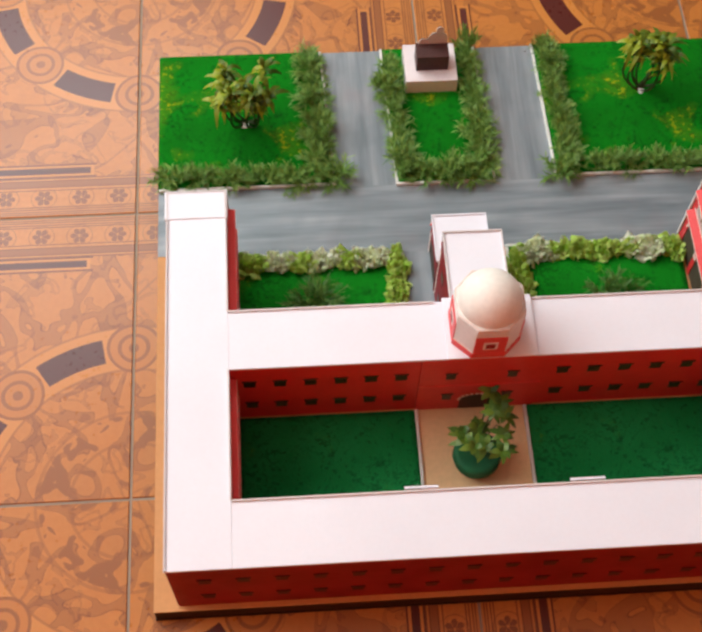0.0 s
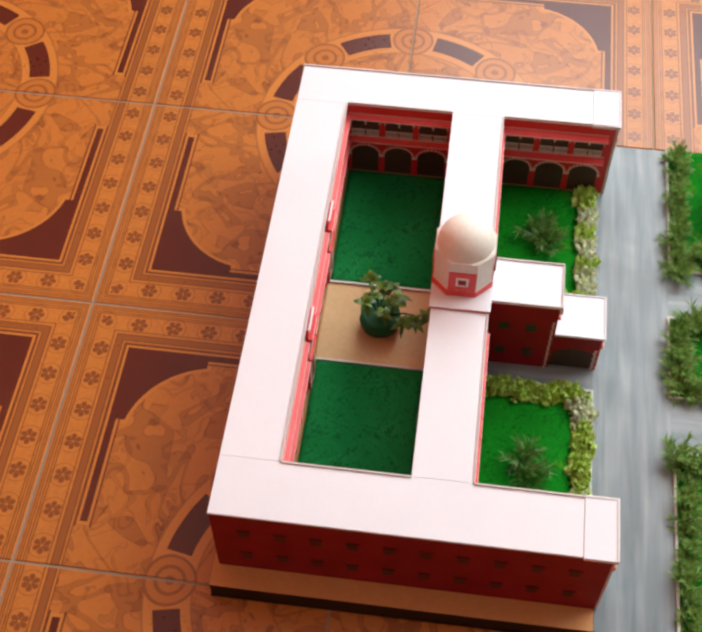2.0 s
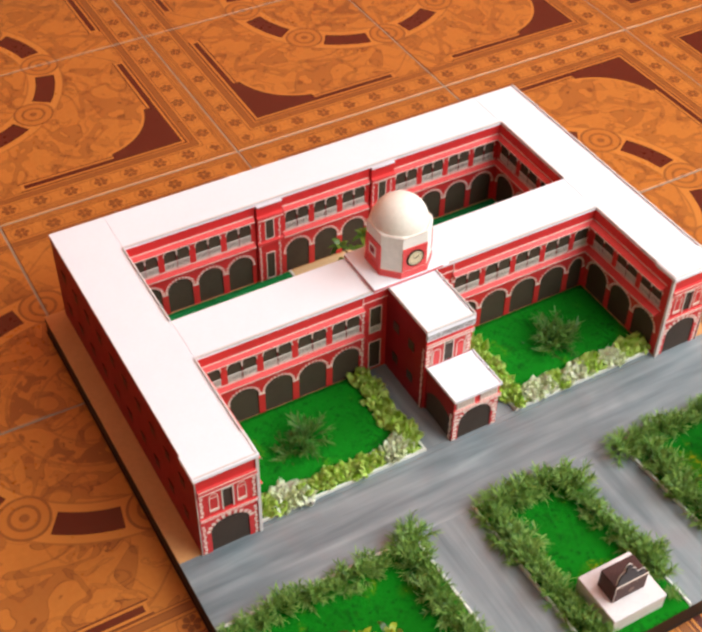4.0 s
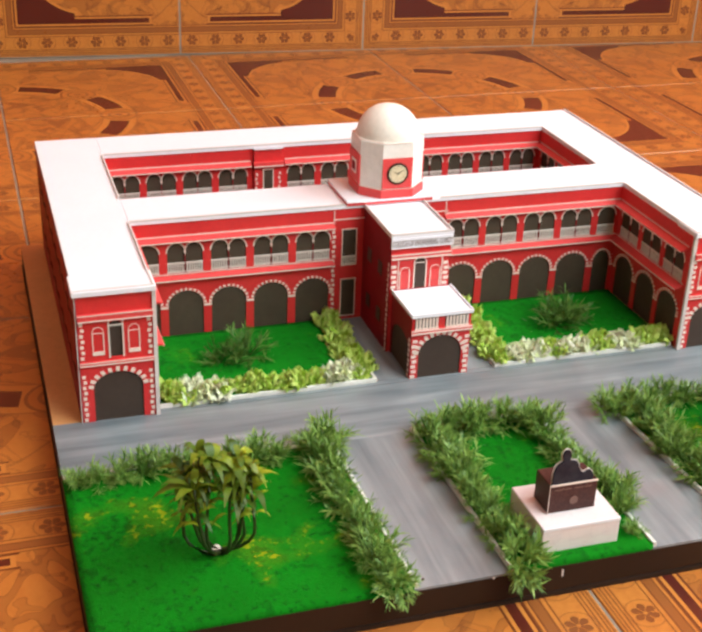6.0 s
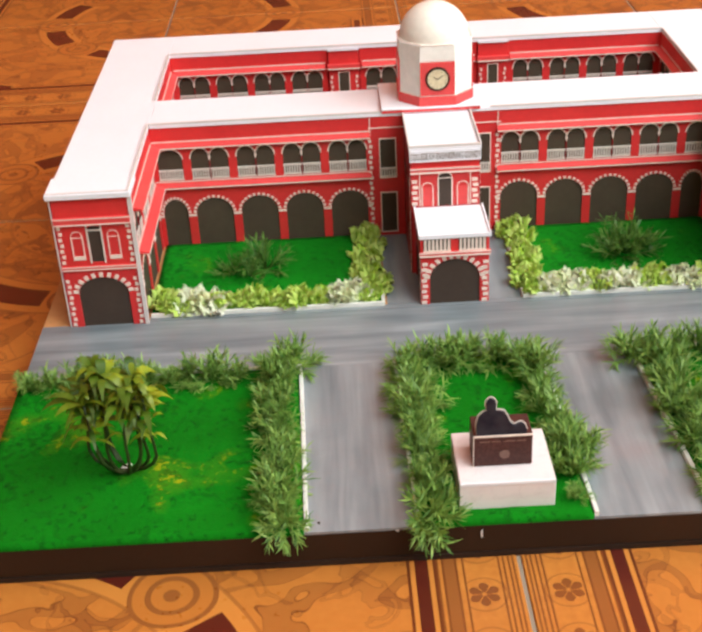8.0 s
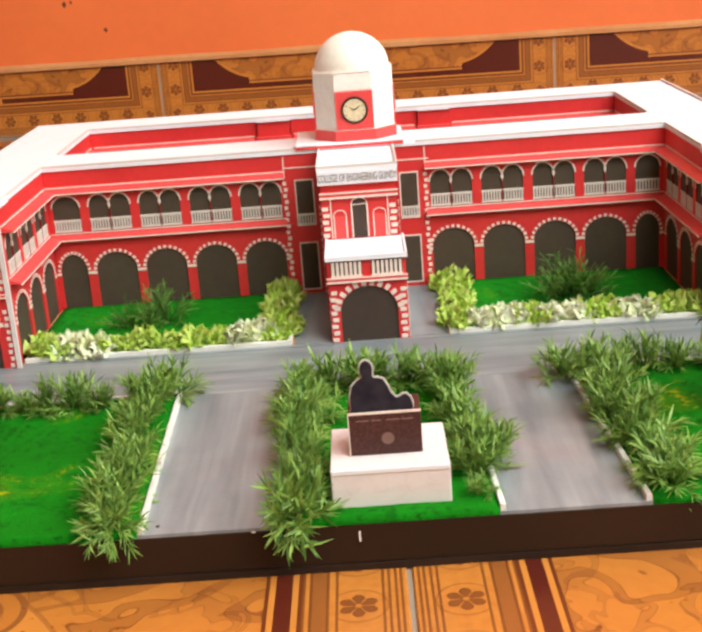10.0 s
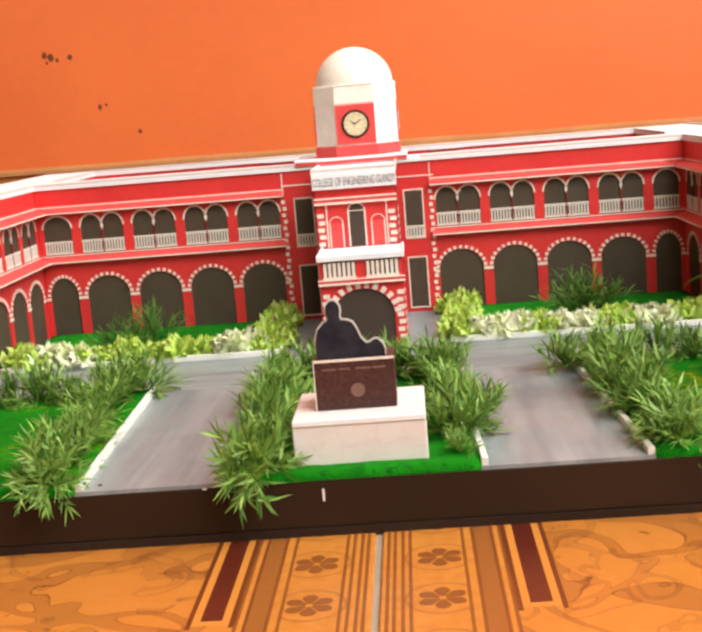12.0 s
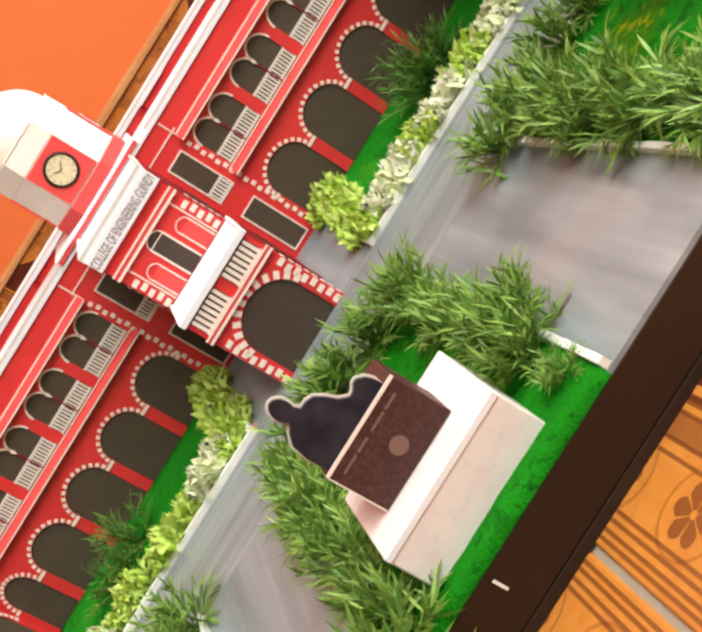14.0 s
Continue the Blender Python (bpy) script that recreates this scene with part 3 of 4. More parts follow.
def block_piece(name, parent, fr, u, z, turn, w, h, d, out):
    """One small cream block on a card; alike blocks share a mesh."""
    key = (name, round(w, 5), round(h, 5), out)
    if key not in BLOCKS:
        bm = bmesh.new()
        box(bm, -w / 2, w / 2, -out, 0, -h / 2, h / 2)
        me = bpy.data.meshes.new(name)
        bm.to_mesh(me)
        bm.free()
        me.materials.append(M_TRIM)
        BLOCKS[key] = me
    ob = new(name, BLOCKS[key])
    ob.parent = parent
    ob.matrix_basis = Matrix.Translation(-root_of(parent).location) @ fr @ Matrix.Translation((u, -d, z)) @ Matrix.Rotation(turn, 4, "Y")
    return ob


def quoins(parent, fr, u, z0, z1, w=0.0026, d=T, step=0.0046):
    n = int((z1 - z0) / step)
    for k in range(n):
        s = 0.0004 if k % 2 else -0.0004
        block_piece("quoin", parent, fr, u + s, z0 + step * (k + 0.5), 0, w, step * 0.58, d, 0.0005)


def voussoirs(parent, fr, c, half, spring, top, w, d, n):
    """Separate wedge blocks round an arch."""
    rise = top - spring
    arc = math.pi * (half + rise) / 2 / n
    for i in range(n):
        a = math.pi * (i + 0.5) / n
        x, z = c - (half + w / 2) * math.cos(a), spring + (rise + w / 2) * math.sin(a)
        turn = math.atan2(-(half) * math.cos(a), max(1e-6, rise * math.sin(a) * half / rise))
        block_piece("voussoir", parent, fr, x, z, turn, arc * 0.62, w - 0.0004, d, 0.0005)


def framed(parent, fr, u0, u1, z0, z1, d, pane="window_pane", material=None):
    """A dark opening with a thin cream frame."""
    boxes(pane, material or M_DARK, parent, [(u0, u1, -d - 0.0003, -d, z0, z1)], "", fr)
    w = 0.0009
    boxes("window_frame", M_TRIM, parent, [(u0 - w, u0, -d - 0.0007, -d, z0 - w, z1 + w), (u1, u1 + w, -d - 0.0007, -d, z0 - w, z1 + w),
          (u0, u1, -d - 0.0007, -d, z1, z1 + w), (u0, u1, -d - 0.0007, -d, z0 - w, z0)], "thin cream frame", fr)


# middle wing, front: two arcades and the window bays beside the porch block
QL, QR = -0.0490, 0.0545
LB = [(0.0, 0.0270)] + even(0.0270, 0.1766, 4)
f1, fr1 = facade("front_facade", (-0.2256, 0.3722), (1, 0), 0.2050, LB)
RB = even(0.0240, 0.1750, 4) + [(0.1750, 0.1996)]
f2, fr2 = facade("front_facade", (0.0300, 0.3722), (1, 0), 0.2000, RB)
for f, fr, q, w0, w1 in ((f1, fr1, QL + 0.2256, -0.0410 + 0.2256, -0.0288 + 0.2256), (f2, fr2, QR - 0.03, 0.0360 - 0.03, 0.0482 - 0.03)):
    quoins(f, fr, q, G, 0.114)
    framed(f, fr, w0, w1, 0.0785, 0.1115, T)
    framed(f, fr, w0, w1, 0.0290, 0.0640, T)
    balustrade(f, fr, w0, w1, 0.0785, 0.0868, T + 0.0003)
    boxes("cornice_line", M_TRIM, f, [(min(q, w0 - 0.009), max(q, w1 + 0.009), -T - 0.0006, -T, 0.1210, 0.1218), (q - 0.0004, q + 0.0004, -T - 0.0006, -T, 0.1145, 0.1300)], "thin cream line", fr)

# court facades
facade("court_facade", (-0.2270, 0.2465), (0, 1), 0.1255, even(0.006, 0.1215, 3), 0.0078)
facade("court_facade", (0.2310, 0.3720), (0, -1), 0.1255, even(0.004, 0.1195, 3), 0.0078)
facade("court_facade", (-0.2270, 0.4242), (0, 1), 0.1215, even(0.003, 0.1185, 3), 0.006)
facade("court_facade", (0.2310, 0.5460), (0, -1), 0.1215, even(0.003, 0.1185, 3), 0.006)
for origin, along, n, c0, c1 in (((-0.2256, 0.5462), (1, 0), 4, 0.0, 0.1450), ((-0.0505, 0.5462), (1, 0), 3, 0.0, 0.1090), ((0.0870, 0.5462), (1, 0), 4, 0.0, 0.1426)):
    facade("court_facade", origin, along, c1, even(0.002, c1 - 0.002, n), 0.005)


def oriel(x0, x1):
    """A narrow projecting window bay of the courtyard front."""
    ob = boxes("projecting_bay", M_RED, house, [(x0, x1, 0.5420, 0.5462, G, ZW)], "narrow projecting bay")
    fr = side_frame((x0, 0.5420), (1, 0))
    w = x1 - x0
    framed(ob, fr, w * 0.34, w * 0.66, 0.0850, 0.1100, 0)
    framed(ob, fr, w * 0.34, w * 0.66, G + 0.004, 0.0640, 0)
    for q in (0.0024, w - 0.0024):
        quoins(ob, fr, q, G, 0.112, 0.0018, 0)
    boxes("canopy", M_REDLT, ob, [(-0.001, w + 0.001, -0.004, 0, 0.1150, 0.1185), (-0.001, w + 0.001, -0.003, 0, 0.0795, 0.0825)], "salmon red canopy strip", fr)
    boxes("cornice_line", M_TRIM, ob, [(-0.001, w + 0.001, -0.0044, -0.0036, 0.1142, 0.1152)], "thin cream line", fr)
    boxes("roof_slab", M_WHITE, ob, [(-0.0005, w + 0.0005, -0.0022, -0.0004, ZW + 0.0001, ZR - 0.0004)], "white foam slab", fr)


oriel(-0.0795, -0.0515)
oriel(0.0595, 0.0865)

# plain walls with two rows of printed windows
def window_rows(name, origin, along, length, n, mat_wall, group_w=0.010, inset=0.012, label="printed card wall with small windows"):
    fr = side_frame(origin, along)
    ob = boxes(name, mat_wall, house, [(0, length, -T, 0, G, ZW)], label, fr)
    for z0, z1 in ((0.0470, 0.0580), (0.0920, 0.1030)):
        for i in range(n):
            c = inset + (length - 2 * inset) * (i + 0.5) / n
            boxes("window", M_OWIN if mat_wall is M_MAROON else M_GWIN, ob, [(c - group_w / 2, c + group_w / 2, -T - 0.0003, -T, z0, z1), (c - group_w / 2 - 0.0012, c + group_w / 2 + 0.0012, -T - 0.0010, -T, z1 + 0.0008, z1 + 0.0018)], "", fr)
    return ob, fr


# The outer walls carry their shade in the maroon colour.
window_rows("outer_wall", (-0.2820, 0.5990), (0, -1), 0.3528, 10, M_MAROON)
window_rows("outer_wall", (0.2822, 0.2462), (0, 1), 0.3528, 10, M_MAROON)
window_rows("outer_wall", (0.2822, 0.5990), (-1, 0), 0.5642, 17, M_MAROON)
window_rows("court_back_wall", (0.2298, 0.4240), (-1, 0), 0.168, 6, M_RED, 0.0105, 0.003)
window_rows("court_back_wall", (-0.0500, 0.4240), (-1, 0), 0.1756, 6, M_RED, 0.0105, 0.003)
cb, cfr = window_rows("court_back_centre", (0.0616, 0.4255), (-1, 0), 0.1114, 2, M_RED, 0.0085, 0.0, "red card centre bay with an arched door")
bm = bmesh.new()
prism(bm, arch_pts(0.0557, 0.0150, 0.044, 0.056), -T, -T - 0.0004)
part("arch_pane", bm, M_DARK, cb, "dark arched doorway", cfr)
bm = bmesh.new()
arc_band(bm, 0.0557, 0.0150, 0.044, 0.056, 0.0024, -T - 0.0007, -T, 11, True)
part("arch_trim", bm, M_TRIM, cb, "", cfr)
boxes("cornice_line", M_REDLT, cb, [(0.0, 0.1114, -T - 0.0008, -T, 0.0780, 0.0790)], "thin red line", cfr)


def wing_front(x0, x1):
    """The narrow street front of a side wing."""
    w = x1 - x0
    fr = side_frame((x0, 0.2462), (1, 0))
    bm = bmesh.new()
    arch_card(bm, 0, w, G, 0.0735, [(w / 2, 0.0185, G, 0.0530, 0.0665)], -T, 0)
    arch_card(bm, 0, w, 0.0735, ZW, [(w / 2, 0.0046, 0.0790, 0.1060, 0.1085)], -T, 0)
    ob = part("wing_front", bm, M_RED, house, "red printed card wing front with cream quoins", fr)
    bm = bmesh.new()
    prism(bm, arch_pts(w / 2, 0.0187, 0.0530, 0.0667), 0.0, -0.0003)
    part("arch_pane", bm, M_DOOR, ob, "dark arched gateway", fr)
    voussoirs(ob, fr, w / 2, 0.0185, 0.0530, 0.0665, 0.0042, T, 11)
    boxes("door_pane", M_DOOR, ob, [(w / 2 - 0.0048, w / 2 + 0.0048, -0.0003, 0, 0.0785, 0.1092)], "", fr)
    boxes("door_frame", M_BAL, ob, [(w / 2 - 0.0058, w / 2 - 0.0046, -T - 0.0006, -T, 0.0785, 0.1095), (w / 2 + 0.0046, w / 2 + 0.0058, -T - 0.0006, -T, 0.0785, 0.1095), (w / 2 - 0.0046, w / 2 + 0.0046, -T - 0.0004, -0.0004, 0.1045, 0.1055)], "grey door frame", fr)
    for s in (-1, 1):
        c = w / 2 + s * 0.0132
        bm = bmesh.new()
        arc_band(bm, c, 0.0036, 0.1000, 0.1040, 0.0008, -T - 0.0005, -T, 9)
        for k in (-1, 1):
            box(bm, c + k * 0.0040 - 0.0004, c + k * 0.0040 + 0.0004, -T - 0.0005, -T, 0.0850, 0.1000)
        box(bm, c - 0.0044, c + 0.0044, -T - 0.0007, -T, 0.0815, 0.0845)
        box(bm, c - 0.0040, c + 0.0040, -T - 0.0004, -T, 0.0992, 0.0998)
        part("niche_trim", bm, M_TRIM, ob, "cream arched niche outline", fr)
    for q in (0.0026, w - 0.0026):
        quoins(ob, fr, q, G, 0.071)
        quoins(ob, fr, q, 0.0775, 0.111)
    for z0, z1, d in ((0.0735, 0.0765, 0.0018), (0.1105, 0.1160, 0.0030)):
        boxes("cornice", M_REDLT, ob, [(0.0, w, -T - d, -T, z0, z1)], "salmon red cornice", fr)
        boxes("cornice_line", M_TRIM, ob, [(0.0, w, -T - d - 0.0004, -T - d, z0, z0 + 0.0009), (0.0, w, -T - d - 0.0004, -T - d, z1 - 0.0007, z1)], "thin cream line", fr)
    return ob


wing_front(-0.2820, -0.2270)
wing_front(0.2310, 0.2822)
for x in (-0.2262, 0.2292):
    boxes("corner_strip", M_RIM, house, [(x - 0.0009, x + 0.0020, 0.2434, 0.2461, G, ZW)], "white foam edge at the wing corner")
for x in (-0.2831, 0.2833):
    boxes("corner_strip", M_RIM, house, [(x - 0.0003, x + 0.0003, 0.2442, 0.2462, G, ZW)], "white foam edge at the wing corner")

# porch block in the middle
BX0, BX1, BY, PY = -0.0212, 0.0308, 0.3003, 0.2500
boxes("porch_block", M_RED, house, [(BX0, BX1, BY, 0.3720, G, ZW - 0.0008)], "red card block behind the porch")
pb = boxes("porch_block_front", M_RED, house, [(BX0, BX1, BY - 0.0006, BY, 0.0838, ZW - 0.0008)], "red upper front with a door")
bf = side_frame((BX0, BY - 0.0006), (1, 0))
bw = BX1 - BX0
boxes("door_pane", M_DOOR, pb, [(bw / 2 - 0.0048, bw / 2 + 0.0048, -0.0004, 0, 0.0838, 0.1065)], "dark arched door", bf)
bm = bmesh.new()
prism(bm, [(x, z) for x, z in arch_pts(bw / 2, 0.0048, 0.1070, 0.1108, 10, 0.1070)][1:-1], 0, -0.0004)
part("fanlight", bm, M_DOOR, pb, "", bf)
bm = bmesh.new()
arc_band(bm, bw / 2, 0.0048, 0.1068, 0.1108, 0.0009, -0.0008, 0, 10)
for k in (-1, 1):
    box(bm, bw / 2 + k * 0.0053 - 0.0005, bw / 2 + k * 0.0053 + 0.0005, -0.0008, 0, 0.0838, 0.1068)
box(bm, bw / 2 - 0.0048, bw / 2 + 0.0048, -0.0008, -0.0004, 0.1065, 0.1070)
part("door_trim", bm, M_TRIM, pb, "", bf)
for s in (-1, 1):
    c = bw / 2 + s * 0.0135
    boxes("niche", M_REDLT, pb, [(c - 0.0038, c + 0.0038, -0.0003, 0, 0.0838, 0.0992)], "salmon niche", bf)
    bm = bmesh.new()
    arc_band(bm, c, 0.0038, 0.0992, 0.1028, 0.0008, -0.0007, 0, 9)
    for k in (-1, 1):
        box(bm, c + k * 0.0042 - 0.0004, c + k * 0.0042 + 0.0004, -0.0007, 0, 0.0838, 0.0992)
    part("niche_trim", bm, M_TRIM, pb, "", bf)
    quoins(pb, bf, bw / 2 + s * (bw / 2 - 0.0030), 0.0838, 0.1112, 0.0042, 0.0)
    boxes("pilaster_line", M_TRIM, pb, [(bw / 2 + s * (bw / 2 - 0.0066) - 0.0004, bw / 2 + s * (bw / 2 - 0.0066) + 0.0004, -0.0006, 0, 0.0838, 0.1112)], "", bf)
boxes("cornice", M_REDLT, pb, [(-0.0006, bw + 0.0006, -0.0022, 0, 0.1122, 0.1160)], "salmon red cornice", bf)
boxes("cornice_line", M_TRIM, pb, [(-0.0006, bw + 0.0006, -0.0028, -0.0022, 0.1116, 0.1130), (-0.0006, bw + 0.0006, -0.0028, -0.0022, 0.1150, 0.1160)], "thin cream line", bf)
sign = boxes("sign_strip", M_WHITE, pb, [(-0.0010, bw + 0.0010, -0.0030, -0.0004, 0.1215, 0.1306)], "white name strip", bf)
tc = bpy.data.curves.new("lettering", "FONT")
tc.body, tc.align_x, tc.align_y, tc.extrude = "COLLEGE OF ENGINEERING GUINDY", "CENTER", "CENTER", 0.0001
tob = new("lettering", tc)
bpy.context.view_layer.update()
wide = tob.dimensions.x
tme = bpy.data.meshes.new_from_object(tob.evaluated_get(bpy.context.evaluated_depsgraph_get()))
bpy.data.objects.remove(tob)
bm = bmesh.new()
bm.from_mesh(tme)
bmesh.ops.transform(bm, matrix=pose(bw / 2, -0.0032, 0.1258, 90) @ Matrix.Diagonal((0.0532 / wide, 0.0076, 1, 1)), verts=bm.verts)
part("lettering", bm, M_LETTER, sign, "black capital letters", bf)
for s, al, o in ((-1, (0, -1), (BX0, 0.3720)), (1, (0, 1), (BX1, BY))):
    fr = side_frame(o, al)
    sd = boxes("porch_block_side", M_MAROON, house, [(0.0, 0.3720 - BY, -0.0006, 0, G, ZW - 0.0008)], "red side wall with four small windows, shade in its colour", fr)
    for z0, z1 in ((0.0450, 0.0570), (0.0880, 0.1000)):
        for c in ((0.0200, 0.0480) if s < 0 else (0.0240, 0.0520)):
            boxes("window", M_GWIN, sd, [(c - 0.0052, c + 0.0052, -0.0010, -0.0006, z0, z1)], "", fr)
    quoins(sd, fr, 0.0690 if s < 0 else 0.0025, G, 0.110, 0.0022, 0.0006)
boxes("roof_slab", M_WHITE, house, [(BX0 - 0.0014, BX1 + 0.0014, BY - 0.0030, 0.3690, ZW - 0.0007, ZR - 0.0012)], "white foam slab over the porch block", soft=0.0003)
boxes("roof_rim", M_RIM, house, [(BX0 - 0.0014, BX1 + 0.0014, BY - 0.0030, BY - 0.0018, ZR - 0.0011, ZR + 0.0006), (BX0 - 0.0014, BX0 - 0.0002, BY - 0.0017, 0.3690, ZR - 0.0011, ZR + 0.0006), (BX1 + 0.0002, BX1 + 0.0014, BY - 0.0017, 0.3690, ZR - 0.0011, ZR + 0.0006)], "pale card rim")

# porch
PX0, PX1 = -0.0185, 0.0325
pw = PX1 - PX0
PZ = 0.0832
boxes("porch", M_RED, house, [(PX0 + T, PX1 - T, PY + T + 0.0005, BY - 0.0008, G, PZ - 0.0022)], "red card entrance porch")
pf = side_frame((PX0, PY + T), (1, 0))
bm = bmesh.new()
arch_card(bm, 0, pw, G, PZ - 0.0022, [(pw / 2, 0.0188, G, 0.0465, 0.0632)], -T, 0)
pfront = part("porch_front", bm, M_RED, house, "red porch front with a wide arch", pf)
bm = bmesh.new()
prism(bm, arch_pts(pw / 2, 0.0190, 0.0465, 0.0634), 0.0002, -0.0003)
part("arch_pane", bm, M_DOOR, pfront, "dark arched entrance", pf)
voussoirs(pfront, pf, pw / 2, 0.0188, 0.0465, 0.0632, 0.0044, T, 12)
for q in (0.0028, pw - 0.0028):
    quoins(pfront, pf, q, G, 0.066, 0.0040)
boxes("cornice", M_REDLT, pfront, [(-0.0010, pw + 0.0010, -T - 0.0020, -T, 0.0668, 0.0700)], "salmon red cornice", pf)
boxes("cornice_line", M_TRIM, pfront, [(-0.0010, pw + 0.0010, -T - 0.0026, -T - 0.0020, 0.0664, 0.0676), (-0.0010, pw + 0.0010, -T - 0.0026, -T - 0.0020, 0.0692, 0.0700)], "thin cream line", pf)
boxes("balcony_backing", M_DOOR, pfront, [(0.0022, pw / 2 - 0.0030, -T - 0.0003, -T, 0.0700, 0.0806), (pw / 2 + 0.0030, pw - 0.0022, -T - 0.0003, -T, 0.0700, 0.0806)], "dark gaps", pf)
for u0, u1 in ((0.0022, pw / 2 - 0.0030), (pw / 2 + 0.0030, pw - 0.0022)):
    bm = bmesh.new()
    for i in range(7):
        c = u0 + (u1 - u0) * (i + 0.5) / 7
        box(bm, c - 0.0009, c + 0.0009, -T - 0.0012, -T - 0.0003, 0.0712, 0.0800)
    box(bm, u0, u1, -T - 0.0014, -T - 0.0003, 0.0700, 0.0712)
    part("balustrade", bm, M_TRIM, pfront, "cream balcony balusters", pf)
for s, al, o in ((-1, (0, -1), (PX0 + T, BY - 0.0010)), (1, (0, 1), (PX1 - T, PY + T))):
    fr = side_frame(o, al)
    L = BY - 0.0010 - PY - T
    bm = bmesh.new()
    arch_card(bm, 0, L, G, PZ - 0.0022, [(L / 2, 0.0225, G, 0.0450, 0.0600)], -T, 0)
    sd = part("porch_side", bm, M_MAROON, house, "red porch side with a dark arch, shade in its colour", fr)
    bm = bmesh.new()
    prism(bm, arch_pts(L / 2, 0.0226, 0.0450, 0.0602), 0.0, -0.0003)
    part("arch_pane", bm, M_DOOR, sd, "", fr)
    quoins(sd, fr, L - 0.003 if s < 0 else 0.003, G, 0.066, 0.0030)
boxes("porch_roof", M_WHITE, house, [(PX0 - 0.0012, PX1 + 0.0012, PY - 0.0024, BY - 0.0012, PZ - 0.0021, PZ)], "white foam porch roof", soft=0.0003)
boxes("roof_rim", M_WHITE, house, [(PX0 - 0.0012, PX1 + 0.0012, PY - 0.0024, PY - 0.0010, PZ, PZ + 0.0012), (PX0 - 0.0012, PX0, PY - 0.0009, BY - 0.0012, PZ, PZ + 0.0012), (PX1, PX1 + 0.0012, PY - 0.0009, BY - 0.0012, PZ, PZ + 0.0012)], "white card rim")

# roofs of the wings
for spec in ((-0.2836, -0.2252, 0.2430, 0.6006), (0.2292, 0.2840, 0.2430, 0.6006), (-0.2251, 0.2291, 0.5438, 0.6006), (-0.2251, 0.2291, 0.3696, 0.4264)):
    boxes("roof_slab", M_WHITE, house, [(*spec, ZW + 0.0001, ZR)], "white foam roof slab", soft=0.0003)
for x0, x1 in ((-0.2852, -0.2240), (0.2280, 0.2855)):
    boxes("roof_cap", M_WHITE, house, [(x0, x1, 0.2419, 0.2725, ZW - 0.0004, ZR + 0.0011)], "wider white foam cap at the wing's street end", soft=0.0004)
rz0, rz1 = ZR + 0.0001, ZR + 0.0017
for spec in ((-0.2266, -0.2252, 0.2436, 0.3695), (-0.2266, -0.2252, 0.4265, 0.5437), (0.2292, 0.2306, 0.2436, 0.3695), (0.2292, 0.2306, 0.4265, 0.5437),
             (0.2826, 0.2840, 0.2445, 0.6006), (0.2306, 0.2840, 0.2430, 0.2444), (-0.2836, -0.2266, 0.2430, 0.2444),
             (-0.2251, -0.0400, 0.3696, 0.3710), (0.0480, 0.2291, 0.3696, 0.3710), (-0.2251, 0.2291, 0.5438, 0.5452)):
    boxes("roof_rim", M_RIM, house, [(*spec, rz0, rz1)], "thin pale card rim")

# clock tower
TX, CY = 0.0060, 0.3985
boxes("tower_slab_edge", M_REDLT, house, [(-0.0386, 0.0398, 0.3684, 0.4279, ZR + 0.0001, ZR + 0.0022)], "red card edge under the slab")
boxes("tower_slab", M_WHITE, house, [(-0.0390, 0.0402, 0.3680, 0.4283, ZR + 0.0023, ZR + 0.0042)], "white slab under the clock tower", soft=0.0004)


def eight(name, material, label, *levels):
    """An eight-sided card body with wide cardinal faces, from (half width, half face, z) levels."""
    bm = bmesh.new()
    rings = []
    for a, b, z in levels:
        rings.append([bm.verts.new((TX + x, CY + y, z)) for x, y in ((-b, -a), (b, -a), (a, -b), (a, b), (b, a), (-b, a), (-a, b), (-a, -b))])
    for p, q in zip(rings, rings[1:]):
        for k in range(8):
            bm.faces.new((p[k], p[(k + 1) % 8], q[(k + 1) % 8], q[k]))
    bm.faces.new(rings[0][::-1])
    bm.faces.new(rings[-1])
    return part(name, bm, material, house, label)


IN = 0.0286  # flat to centre
eight("plinth", M_REDLT, "salmon red eight-sided plinth", (0.0300, 0.0146, ZR + 0.0043), (0.0300, 0.0146, 0.1452), (0.0294, 0.0142, 0.1458))
eight("drum_band", M_TRIM, "cream band", (0.0291, 0.0143, 0.1459), (0.0291, 0.0143, 0.1466))
eight("drum", M_DRUM, "ivory eight-sided drum", (IN, 0.0140, 0.1467), (IN, 0.0140, 0.1746))
eight("collar", M_DRUM, "ivory folded card collar under the dome", (0.0290, 0.0138, 0.1747), (0.0288, 0.0134, 0.1868), (0.0280, 0.0130, 0.1874))
bm = bmesh.new()
rings = []
